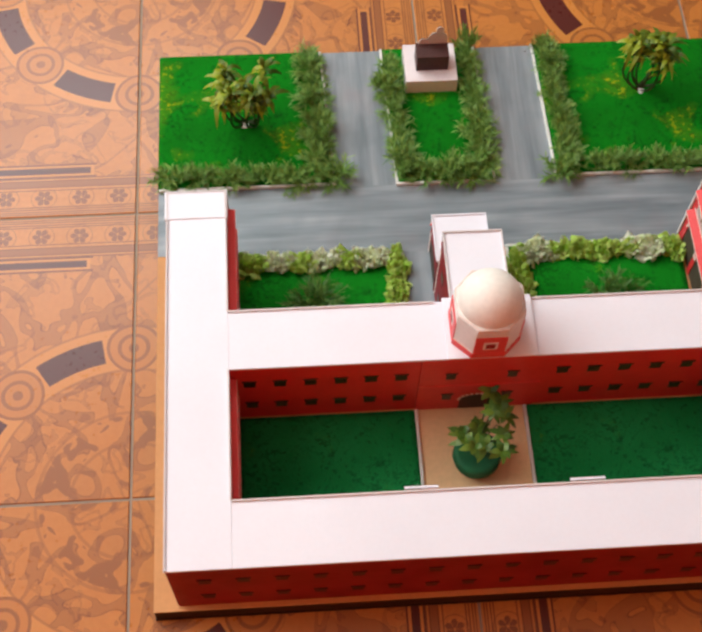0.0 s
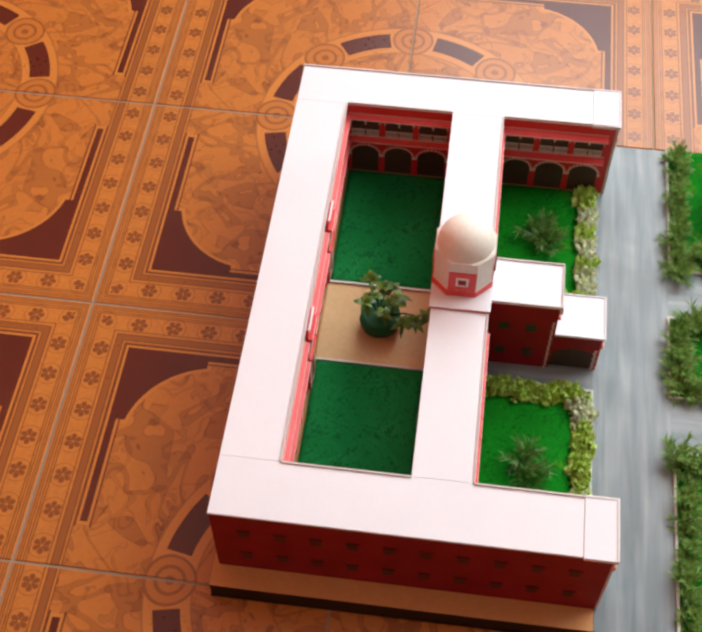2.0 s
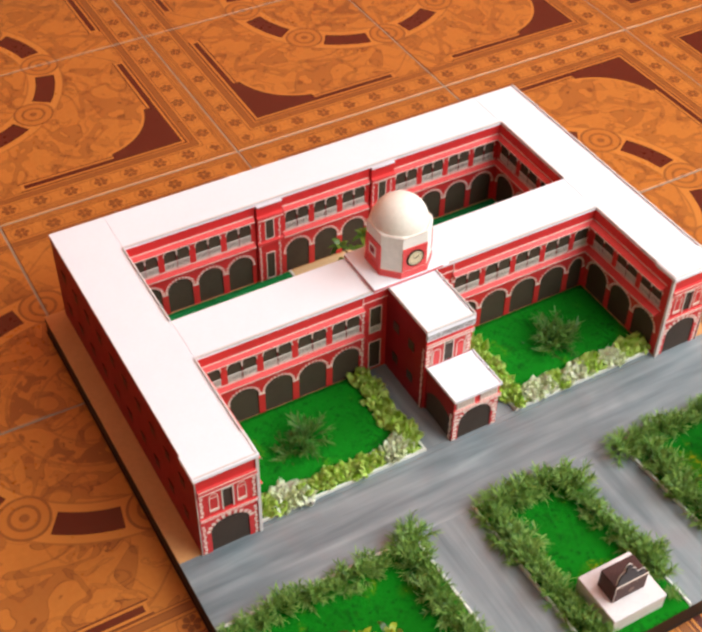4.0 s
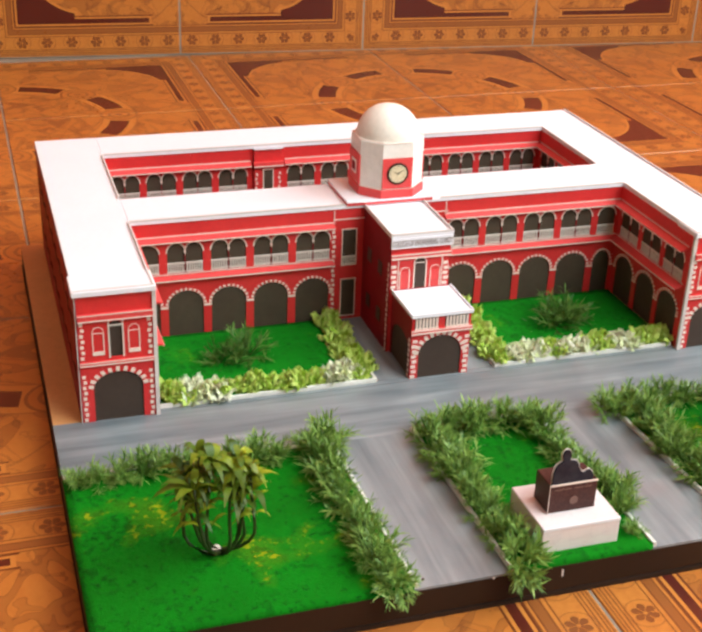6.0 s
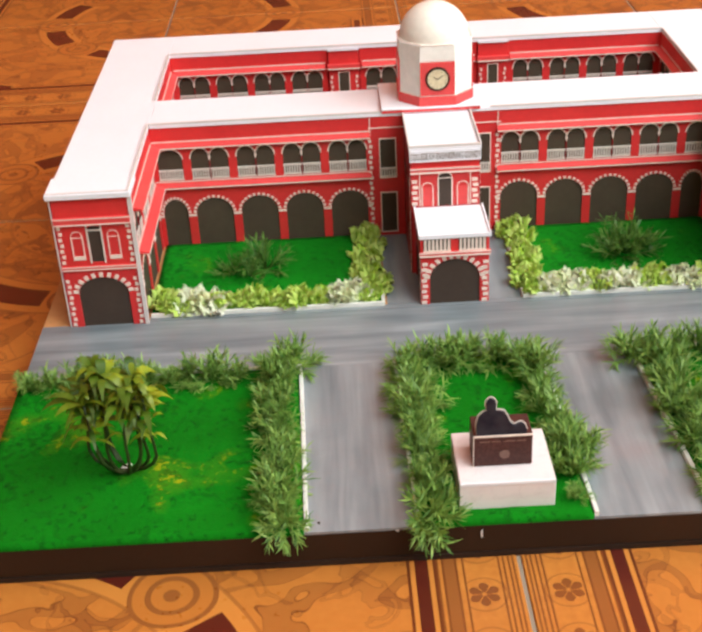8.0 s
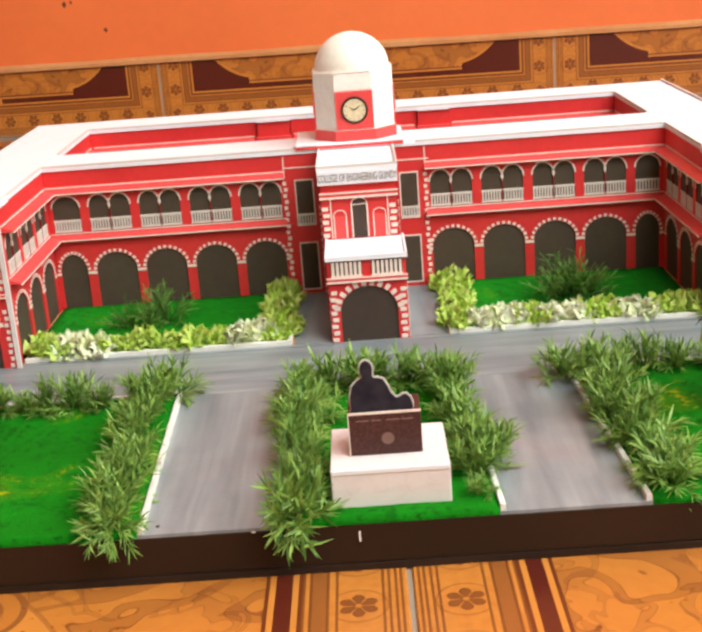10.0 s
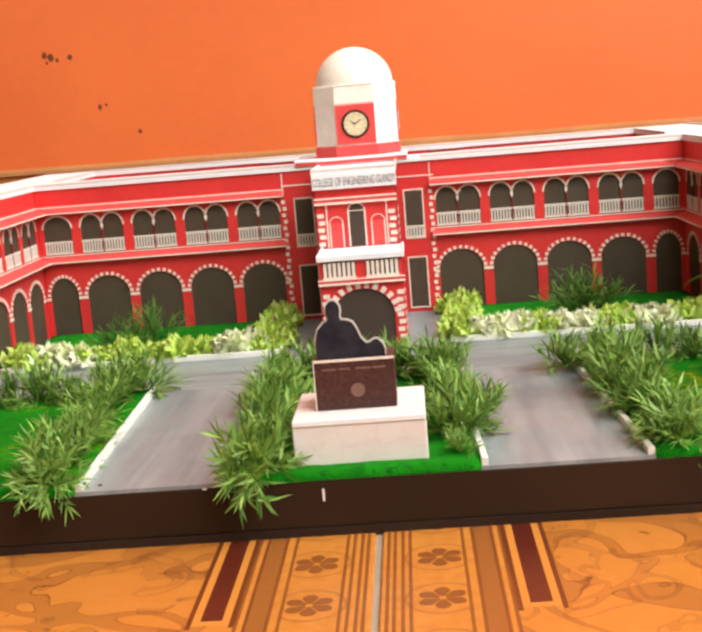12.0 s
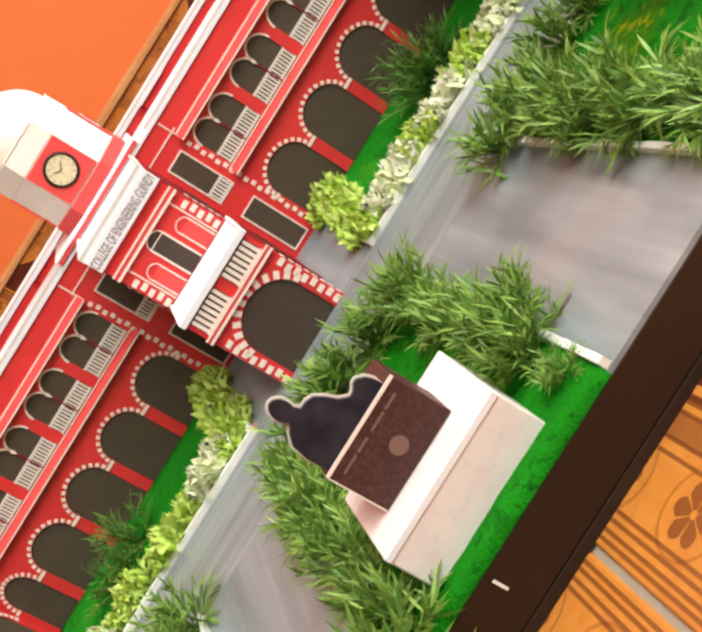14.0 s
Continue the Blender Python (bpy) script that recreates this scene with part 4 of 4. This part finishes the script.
for k in range(64):
    a = 2 * math.pi * k / 64
    fold = math.cos(((a + math.pi / 8) % (math.pi / 4)) - math.pi / 8)
    r, dz = 0.0288 / fold * 0.997, 0.00035 * math.sin(k * 2.1)
    rings.append([bm.verts.new((TX + (r + 0.0006 * math.cos(q)) * math.cos(a), CY + (r + 0.0006 * math.cos(q)) * math.sin(a), 0.1873 + dz + 0.0007 * math.sin(q))) for q in [i * math.pi / 3 for i in range(6)]])
for k in range(64):
    p, q = rings[k], rings[(k + 1) % 64]
    for i in range(6):
        bm.faces.new((p[i], p[(i + 1) % 6], q[(i + 1) % 6], q[i]))
part("collar_cord", bm, M_TRIM, house, "uneven cream edging", smooth=True)
bm = bmesh.new()
lathe(bm, [(0.0275, 0.1868)] + [(0.0275 * math.cos(a), 0.1876 + 0.0262 * math.sin(a)) for a in [math.pi / 2 * i / 14 for i in range(14)]] + [(0.0, 0.2138)], 48, (TX, CY))
part("dome", bm, M_DOME, house, "smooth cream half-ball dome", smooth=True)
for k in range(4):
    ang = k * 90
    fr = pose(TX, CY, 0, 0, 0, ang) @ pose(0, -IN, 0)
    pn = boxes("clock_panel", M_REDLT, house, [(-0.0136, 0.0136, -0.0012, 0, 0.1470, 0.1738)], "square red clock panel", fr)
    if k == 0:
        bm = bmesh.new()
        lathe(bm, [(0.0097, 0), (0.0097, 0.0010), (0.0088, 0.0016), (0.0078, 0.0010)], 36)
        part("clock_ring", bm, M_EDGE, pn, "dark brown clock ring", fr @ pose(0, -0.0012, 0.1605, 90))
        bm = bmesh.new()
        lathe(bm, [(0.0080, 0), (0.0080, 0.0011)], 36)
        part("clock_face", bm, M_CLOCK, pn, "cream clock face", fr @ pose(0, -0.0013, 0.1605, 90))
        bm = bmesh.new()
        for h in range(12):
            a = h * math.pi / 6
            tube(bm, [(0.0062 * math.sin(a), -0.0026, 0.1605 + 0.0062 * math.cos(a)), (0.0073 * math.sin(a), -0.0026, 0.1605 + 0.0073 * math.cos(a))], 0.00022, 0.00022, 4)
        part("hour_marks", bm, M_BLACK, pn, "", fr)
        for a, ln, r in ((radians(50), 0.0052, 0.00042), (radians(-55), 0.0042, 0.0004)):
            bm = bmesh.new()
            tube(bm, [(0, -0.0028, 0.1605), (ln * math.sin(a), -0.0028, 0.1605 + ln * math.cos(a))], r, r * 0.5, 4)
            part("clock_hand", bm, M_BLACK, pn, "", fr)
    else:
        boxes("panel_recess", M_DRUM, pn, [(-0.0062, 0.0062, -0.0016, -0.0012, 0.1543, 0.1668)], "pale square inset", fr)
        boxes("panel_dark", M_MAROON, pn, [(-0.0040, 0.0040, -0.0020, -0.0016, 0.1568, 0.1643)], "", fr)


# ---- statue and pedestal ----
ped = thing("pedestal", (0.012, 0.03, G), "pale pink marble-papered block on the island lawn", "pedestal")
boxes("block", M_MARBLE, ped, [(-0.0160, 0.0400, 0.0055, 0.0555, LAWN_T - 0.0008, 0.0462)], soft=0.0005)
boxes("front_fold", M_WHITE, ped, [(-0.0158, 0.0398, 0.0050, 0.0056, 0.0438, 0.0462)], "pale folded paper edge", soft=0.0002)
die = thing("statue_plinth", (0.011, 0.031, 0.0462), "dark brown granite-print plinth on the marble block", "plinth")
DX0, DX1, DY0, DY1, DZ0, DZ1 = -0.0062, 0.0282, 0.0205, 0.0415, 0.0463, 0.0680
boxes("block", M_GRANITE, die, [(DX0, DX1, DY0, DY1, DZ0, DZ1)], soft=0.0004)
boxes("edge_line", M_TRIM, die, [(DX0, DX1, DY0 - 0.0004, DY0 + 0.0004, DZ1 - 0.0008, DZ1 + 0.0002), (DX0 - 0.0002, DX0 + 0.0002, DY0 - 0.0002, DY0 + 0.0002, DZ0, DZ1 - 0.0008)], "pale paper edge")
boxes("inscription_bar", M_MAROON2, die, [(DX0 + 0.0035 + i * 0.0072, DX0 + 0.0035 + i * 0.0072 + w, DY0 - 0.0002, DY0 + 0.0001, 0.0636, 0.0643) for i, w in enumerate((0.0062, 0.0050, 0.0064, 0.0055))], "faint unreadable lettering bars")
bm = bmesh.new()
lathe(bm, [(0.0030, 0.0), (0.0030, 0.0003), (0.0022, 0.0003), (0.0022, 0.0002), (0.0, 0.0002)], 20)
part("emblem", bm, M_MAROON2, die, "small dull round emblem", pose((DX0 + DX1) / 2 + 0.001, DY0, 0.0545, 90))


def seated_outline(grow):
    """A plain seated silhouette in side view, as (x, z)."""
    pts = [(-0.0045, 0.0682), (-0.0045, 0.0755), (-0.0033, 0.0810), (-0.0006, 0.0838), (0.0013, 0.0848)]
    hx, hz, hr = 0.0038, 0.0890, 0.0030
    pts += [(hx + hr * math.cos(radians(a)), hz + 1.45 * hr * math.sin(radians(a))) for a in range(228, -52, -20)]
    pts += [(0.0070, 0.0848), (0.0096, 0.0845), (0.0116, 0.0836), (0.0133, 0.0806), (0.0146, 0.0769), (0.0168, 0.0743), (0.0185, 0.0744), (0.0203, 0.0756), (0.0218, 0.0757), (0.0238, 0.0738), (0.0247, 0.0710), (0.0248, 0.0682)]
    out = []
    for i, (x, z) in enumerate(pts):
        a, b = Vector(pts[i - 1]), Vector(pts[(i + 1) % len(pts)])
        t = (b - a).normalized()
        out.append((x - t.y * grow, max(z + t.x * grow, 0.0682)))
    return out


bm = bmesh.new()
prism(bm, seated_outline(0.0), 0.0212, 0.0226)
prism(bm, seated_outline(0.0007), 0.0226, 0.0232)
st = part("statue", bm, M_STATUE)
st.data.materials.append(M_BAL)
for p in st.data.polygons:
    if p.index >= len(seated_outline(0.0)) + 2:
        p.material_index = 1
tagged(st, "flat dark seated statue cut-out with a pale rim", "statue")


# ---- plants ----
rnd = random.Random(7)


def blade(bm, base, way, length, width, droop=0.35, segs=3):
    """A thin bent leaf."""
    way = Vector(way).normalized()
    side = way.cross(Vector((0, 0, 1)))
    side = (side if side.length > 1e-3 else Vector((1, 0, 0))).normalized()
    side = (side + Vector((rnd.uniform(-0.4, 0.4), rnd.uniform(-0.4, 0.4), rnd.uniform(-0.4, 0.4)))).normalized()
    prev = None
    for i in range(segs + 1):
        f = i / segs
        c = Vector(base) + way * (length * f) + Vector((0, 0, -droop * length * f * f))
        w = width * (math.sin(math.pi * min(0.97, 0.12 + 0.88 * f)) if i < segs else 0.05) * 0.5
        row = (bm.verts.new(c - side * w), bm.verts.new(c + side * w))
        if prev:
            bm.faces.new((prev[0], prev[1], row[1], row[0]))
        prev = row


def mesh_of(name, bm, material):
    me = bpy.data.meshes.new(name)
    bm.to_mesh(me)
    bm.free()
    me.materials.append(material)
    me.polygons.foreach_set("use_smooth", [True] * len(me.polygons))
    return me


def fern_mesh(reach, height, sprigs=9, per=9, material=M_FERN):
    """A plastic fern tuft: sprigs that each carry narrow blades."""
    bm = bmesh.new()
    for k in range(sprigs):
        a = 2 * math.pi * (k + rnd.uniform(-0.4, 0.4)) / sprigs
        tilt = rnd.uniform(0.10, 1.45)
        way = Vector((math.cos(a) * math.sin(tilt), math.sin(a) * math.sin(tilt), math.cos(tilt)))
        ln = (reach * math.sin(tilt) + height * math.cos(tilt)) * rnd.uniform(0.65, 1.0)
        tube(bm, [(0, 0, 0), tuple(way * ln * 0.6), tuple(way * ln)], 0.0005, 0.0003, 4)
        for j in range(per):
            f = 0.30 + 0.70 * j / (per - 1)
            spread = Vector((rnd.uniform(-1, 1), rnd.uniform(-1, 1), rnd.uniform(-0.7, 0.9))) * 1.1
            blade(bm, way * (ln * f), way * 1.25 + spread, rnd.uniform(0.0070, 0.0128), rnd.uniform(0.0008, 0.0014), 0.2, 2)
    return mesh_of("tuft", bm, material)


FERNS = [fern_mesh(0.0142, 0.0182, 17, 23) for _ in range(6)]
SPRAYS = [fern_mesh(0.0215, 0.0230, 17, 18, M_SHRUB) for _ in range(3)]


def child_mesh(name, me, parent, m):
    ob = new(name, me)
    ob.parent = parent
    ob.matrix_basis = Matrix.Translation(-root_of(parent).location) @ m
    return ob


def fern_hedge(place, line, step, label, size=1.0):
    """A row of fern tufts along straight stretches."""
    ob = thing("fern_hedge", place, label, "hedge", "fern hedges of the lawns")
    for (x0, y0), (x1, y1) in line:
        n = max(1, int(round(math.hypot(x1 - x0, y1 - y0) / step)))
        for i in range(n + 1):
            f = i / n
            s = size * rnd.uniform(0.8, 1.18)
            m = pose(x0 + (x1 - x0) * f + rnd.uniform(-0.003, 0.003), y0 + (y1 - y0) * f + rnd.uniform(-0.003, 0.003), LAWN_T - 0.0012, rnd.uniform(-14, 14), rnd.uniform(-14, 14), rnd.uniform(0, 360))
            child_mesh("tuft", rnd.choice(FERNS), ob, m @ Matrix.Diagonal((s, s, s, 1)))
    return ob


def tuft_at(ob, x, y, size, lean=0, turn=0, kind=0):
    """One more tuft, upright or leaning; a strong lean hangs it over the board's front edge."""
    child_mesh("tuft", FERNS[kind % 6], ob, pose(x, y, LAWN_T + (0.001 if lean else -0.001), lean, 0, turn) @ Matrix.Diagonal((size, size, size, 1)))


HL = "dark green plastic fern hedge along the lawn kerb"
fern_hedge((-0.2, 0.158, G), [((-0.298, 0.158), (-0.152, 0.160))], 0.0165, HL, 0.85)
hedge = fern_hedge((-0.118, 0.08, G), [((-0.124, 0.159), (-0.1195, 0.008))], 0.0150, HL)
tuft_at(hedge, -0.114, 0.167, 1.1, 0, 40, 2)
tuft_at(hedge, -0.119, 0.001, 0.8, 58, 8, 1)
hedge = fern_hedge((-0.03, 0.08, G), [((-0.0355, 0.160), (-0.0315, 0.010))], 0.0150, HL)
tuft_at(hedge, -0.034, 0.000, 1.1, 70, -4, 3)
fern_hedge((0.01, 0.163, G), [((-0.018, 0.163), (0.040, 0.163))], 0.0150, HL, 0.95)
hedge = fern_hedge((0.049, 0.09, G), [((0.0465, 0.158), (0.0555, 0.034))], 0.0155, HL)
tuft_at(hedge, 0.063, 0.050, 0.95, 0, 70, 5)
tuft_at(hedge, 0.054, 0.010, 0.5, 0, 20, 2)
hedge = fern_hedge((0.138, 0.08, G), [((0.1345, 0.158), (0.1430, 0.008))], 0.0150, HL)
tuft_at(hedge, 0.118, 0.160, 1.0, 0, 110, 1)
tuft_at(hedge, 0.128, 0.088, 0.7, 0, 15, 3)
fern_hedge((0.22, 0.158, G), [((0.152, 0.160), (0.298, 0.158))], 0.0155, HL, 0.85)

for x, y, spots in ((-0.150, 0.314, ((-0.162, 0.312, 40, 0.72), (-0.151, 0.308, -30, 0.75), (-0.138, 0.318, 8, 1.05))),
                    (0.150, 0.310, ((0.143, 0.308, 28, 0.95), (0.150, 0.312, 0, 1.1), (0.158, 0.309, -28, 0.95)))):
    ob = thing("fern_shrub", (x, y, LAWN_T - 0.001), "low dark green plastic fern shrub on the court lawn", "shrub", "court shrubs")
    for k, (px, py, lean, size) in enumerate(spots):
        child_mesh("tuft", SPRAYS[k], ob, pose(px, py, LAWN_T - 0.001, 0, -lean, 0) @ Matrix.Diagonal((size, size, size, 1)))


def lettuce_mesh(material, r):
    """A clump of small frilled leaves with notched edges."""
    bm = bmesh.new()
    across = [q / 4 for q in range(-4, 5)]
    for k in range(42):
        a, tilt = rnd.uniform(0, 2 * math.pi), rnd.uniform(0.05, 1.25)
        m = Matrix.Translation((rnd.uniform(-0.5, 0.5) * r, rnd.uniform(-0.5, 0.5) * r, rnd.uniform(0, 0.2) * r)) @ Euler((0, tilt, a)).to_matrix().to_4x4()
        ln, ph = r * rnd.uniform(0.48, 1.0), rnd.uniform(0, 6)
        rows = []
        for i in range(5):
            f = i / 4
            w = ln * 0.52 * math.sin(math.pi * (0.12 + 0.74 * f))
            row = []
            for n, q in enumerate(across):
                notch = 0.11 * f * (1 if n % 2 else -1) + 0.08 * math.sin(q * 11 + ph)
                row.append(bm.verts.new(m @ Vector((0.25 * ln * (q * q - 0.4 * f) + 0.13 * ln * math.sin(q * 10 + f * 7 + ph) * f, w * q * (1 + 0.12 * math.sin(f * 15 + ph)), ln * f * (1.0 - 0.28 * q * q) + ln * notch * f))))
            rows.append(row)
        for p, q in zip(rows, rows[1:]):
            for j in range(8):
                bm.faces.new((p[j], p[j + 1], q[j + 1], q[j]))
    return mesh_of("leaf_clump", bm, material)


LETT = [lettuce_mesh(M_LETTUCE, 0.0112) for _ in range(4)] + [lettuce_mesh(M_LETTUCE2, 0.0120) for _ in range(3)]


def leafy_hedge(place, stretches, pale, label):
    ob = thing("leafy_hedge", place, label, "hedge", "pale leafy hedges of the front courts")
    for (x0, y0), (x1, y1) in stretches:
        n = int(round(math.hypot(x1 - x0, y1 - y0) / 0.0095))
        for i in range(n + 1):
            f = i / n
            x = x0 + (x1 - x0) * f
            me = LETT[4 + rnd.randrange(3)] if pale(x) else LETT[rnd.randrange(4)]
            s = rnd.uniform(0.9, 1.3)
            m = pose(x + rnd.uniform(-0.0025, 0.0025), y0 + (y1 - y0) * f + rnd.uniform(-0.002, 0.002), LAWN_T - 0.001, rnd.uniform(-15, 15), rnd.uniform(-15, 15), rnd.uniform(0, 360))
            child_mesh("leaf_clump", me, ob, m @ Matrix.Diagonal((s, s, s, 1)))


LL = "yellow-green crinkled leaf hedge with cream-white clumps"
leafy_hedge((-0.13, 0.262, G), [((-0.216, 0.2625), (-0.058, 0.2625)), ((-0.056, 0.273), (-0.056, 0.360))], lambda x: -0.206 < x < -0.176 or -0.086 < x < -0.066, LL)
leafy_hedge((0.14, 0.262, G), [((0.070, 0.2625), (0.221, 0.2625)), ((0.068, 0.273), (0.068, 0.360))], lambda x: 0.078 < x < 0.106 or 0.124 < x < 0.150 or 0.165 < x < 0.200, LL)


def strap_tree(place, seed):
    """A small plastic tree with bent stems and rosettes of strap leaves."""
    r = random.Random(seed)
    ob = thing("strap_leaf_tree", place, "plastic tree with bent stems and yellow-green strap leaves on lawn", "tree", "lawn trees")
    x, y, z = place
    for k in range(11):
        a = (0.0 if k % 2 else math.pi) + r.uniform(-1.1, 1.1)
        out, h = r.uniform(0.009, 0.021), r.uniform(0.048, 0.074)
        ca, sa = math.cos(a), math.sin(a)
        lean = r.uniform(-0.004, 0.007)
        pts = []
        for i in range(9):
            f = i / 8
            d = out * (1 - (1 - min(1.0, f / 0.45)) ** 2) + lean * f * f
            pts.append(Vector((x + ca * d + 0.003 * math.sin(f * 3 + k), y + sa * d + 0.003 * math.cos(f * 3 + k) - 0.003, z + h * f ** 1.25)))
        bm = bmesh.new()
        tube(bm, pts, 0.0013, 0.0008, 6)
        part("stem", bm, M_STEM, ob, smooth=True)
        for f, n, size in ((5, 2, 0.7), (6, 4, 0.85), (7, 6, 1.0), (8, 9, 1.1)):
            at = pts[f]
            bm = bmesh.new()
            for j in range(n):
                b, el = 2 * math.pi * j / n + r.uniform(-0.4, 0.4), r.uniform(0.65, 1.35)
                blade(bm, at, (math.cos(b) * math.cos(el), math.sin(b) * math.cos(el), math.sin(el)), size * r.uniform(0.020, 0.031), size * r.uniform(0.0042, 0.0056), r.uniform(0.55, 1.05), 6)
            part("rosette", bm, M_STRAP, ob, smooth=True)
    bm = bmesh.new()
    for k in range(4):
        a = r.uniform(0, 6.28)
        lathe(bm, [(0.0026, 0), (0.0022, 0.0010), (0.0, 0.0014)], 8, (0.0022 * math.cos(a), 0.0022 * math.sin(a)))
    part("glue_blob", bm, M_GLUE, ob, "white glue at the foot", Matrix.Translation((x, y, z)))
    return ob


strap_tree((-0.217, 0.064, LAWN_T - 0.0006), 3)
strap_tree((0.214, 0.090, LAWN_T - 0.0006), 8)

# potted plant in the courtyard
PXC, PYC = 0.010, 0.4800
pot = thing("potted_plant", (PXC, PYC, G + 0.0008), "dark green round pot with leafy plastic plant on courtyard path", "potted plant")
bm = bmesh.new()
lathe(bm, [(0.0165, 0.0), (0.0205, 0.005), (0.0222, 0.012), (0.0215, 0.019), (0.0195, 0.022), (0.0165, 0.0215), (0.0, 0.020)], 28)
for v in bm.verts:
    v.co += Vector(v.co) * 0.03 * noise.noise(v.co * 160)
part("pot", bm, M_POT, pot, "dark green flocked pot", Matrix.Translation((PXC, PYC, G + 0.0008)), smooth=True)
for k in range(11):
    a = k * 2.4
    out, h = rnd.uniform(0.008, 0.026), rnd.uniform(0.026, 0.052)
    if k > 7:
        a, out, h = radians(225 + 14 * (k - 8)), 0.036 + 0.008 * (k - 8), 0.026
    tip = (PXC + math.cos(a) * out, PYC + math.sin(a) * out, G + 0.018 + h)
    bm = bmesh.new()
    tube(bm, [(PXC, PYC, G + 0.018), ((PXC + tip[0]) / 2 + 0.002, (PYC + tip[1]) / 2, G + 0.018 + h * 0.65), tip], 0.0010, 0.0006, 5)
    part("stem", bm, M_STEM, pot, smooth=True)
    bm = bmesh.new()
    for j in range(9):
        b, el = 2 * math.pi * j / 9 + rnd.uniform(-0.4, 0.4), rnd.uniform(-0.1, 1.1)
        blade(bm, tip, (math.cos(b) * math.cos(el), math.sin(b) * math.cos(el), math.sin(el)), rnd.uniform(0.011, 0.017), rnd.uniform(0.0050, 0.0075), 0.5, 4)
    part("foliage", bm, M_GLEAF, pot, smooth=True)


# ---- marks on the back wall ----
for x, z, s in ((-0.548, 0.290, 0.006), (-0.538, 0.286, 0.007), (-0.528, 0.281, 0.004), (-0.545, 0.278, 0.003), (-0.506, 0.284, 0.005), (-0.466, 0.202, 0.005), (-0.404, 0.159, 0.004), (-0.455, 0.205, 0.003)):
    bm = bmesh.new()
    lathe(bm, [(s, 0), (s * 0.8, 0.0006), (0, 0.0008)], 9)
    for v in bm.verts:
        v.co.x *= 0.6 + 0.8 * abs(noise.noise(v.co * 300 + Vector((x * 90, 0, 0))))
    ob = part("wall_mark", bm, M_STAIN, wall, "", WM @ pose(x, 0.0002, z, 90))

# ---- skirting and floor tiles ----
skirt = tagged(boxes("baseboard", M_GROUT, None, [(-2.6, 2.8, -0.006, 0.0, 0.0, SK - 0.010)], "", WM), "patterned tile skirting along the orange wall", "baseboard", "", "structure")
M_CAP = painted("tan_mortar", (0.62, 0.30, 0.12), (0.50, 0.20, 0.07), 0.8, 9.0, 90.0, 0.001, mottle=0.4)
bm = bmesh.new()
rows = []
for i in range(181):
    x = -2.6 + 0.03 * i
    top, out = SK + 0.0022 * noise.noise((x * 7, 1.3, 0)), 0.0125 + 0.0015 * noise.noise((x * 11, 5.1, 0))
    rows.append([bm.verts.new(p) for p in ((x, 0.0, SK - 0.0095), (x, -out, SK - 0.0095), (x, -out, top - 0.004), (x, -0.004, top), (x, 0.0, top))])
for p, q in zip(rows, rows[1:]):
    for k in range(5):
        bm.faces.new((p[k], p[(k + 1) % 5], q[(k + 1) % 5], q[k]))
bm.faces.new(rows[0])
bm.faces.new(rows[-1][::-1])
part("skirting_cap", bm, M_CAP, skirt, "tan smeared mortar edge", WM)


def tile_mesh(name, w, h, t, material):
    bm = bmesh.new()
    g = 0.0013
    box(bm, g, w - g, g, h - g, -0.006, 0.0)
    bmesh.ops.bevel(bm, geom=[e for e in bm.edges if all(v.co.z > -0.001 for v in e.verts)], offset=0.0008, segments=1, affect="EDGES")
    me = bpy.data.meshes.new(name)
    bm.to_mesh(me)
    bm.free()
    me.materials.append(material)
    return me


TILE = tile_mesh("tile", P, P, 0, M_TILE)
SKT = tile_mesh("skirting_tile", P, SK - 0.0098, 0, M_TILE)
GX, GY = 0.0175, 0.8045  # a crossing of the bands
for i in range(-4, 4):
    for j in range(-5, 2):
        x, y = GX + 2 * P * i, GY + 2 * P * j
        for q, rz in enumerate((0, 90, 180, 270)):
            cx, cy = x + (P / 2 if q in (0, 3) else -P / 2), y + (P / 2 if q < 2 else -P / 2)
            if not (-2.35 < cx < 1.75 and -1.25 < cy < 1.50):
                continue
            ob = new("tile", TILE)
            ob.parent = floor
            ob.matrix_basis = pose(x, y, 0.0, 0, 0, rz)
for i in range(-3, 4):
    for s in (0, 1):
        ob = new("tile", SKT)
        ob.parent = skirt
        x = GX + 0.313 - 0.01 + 2 * P * i
        # bands stand at both outer ends of a pair, with the rows of dots along the bottom
        ob.matrix_basis = WM @ (pose(x - 0.02, -0.0065, 0.0, 90, 0, 0) if s == 0 else pose(x - 0.02, -0.0065, 0.0, 90, 0, 0) @ Matrix.Diagonal((-1, 1, 1, 1)))
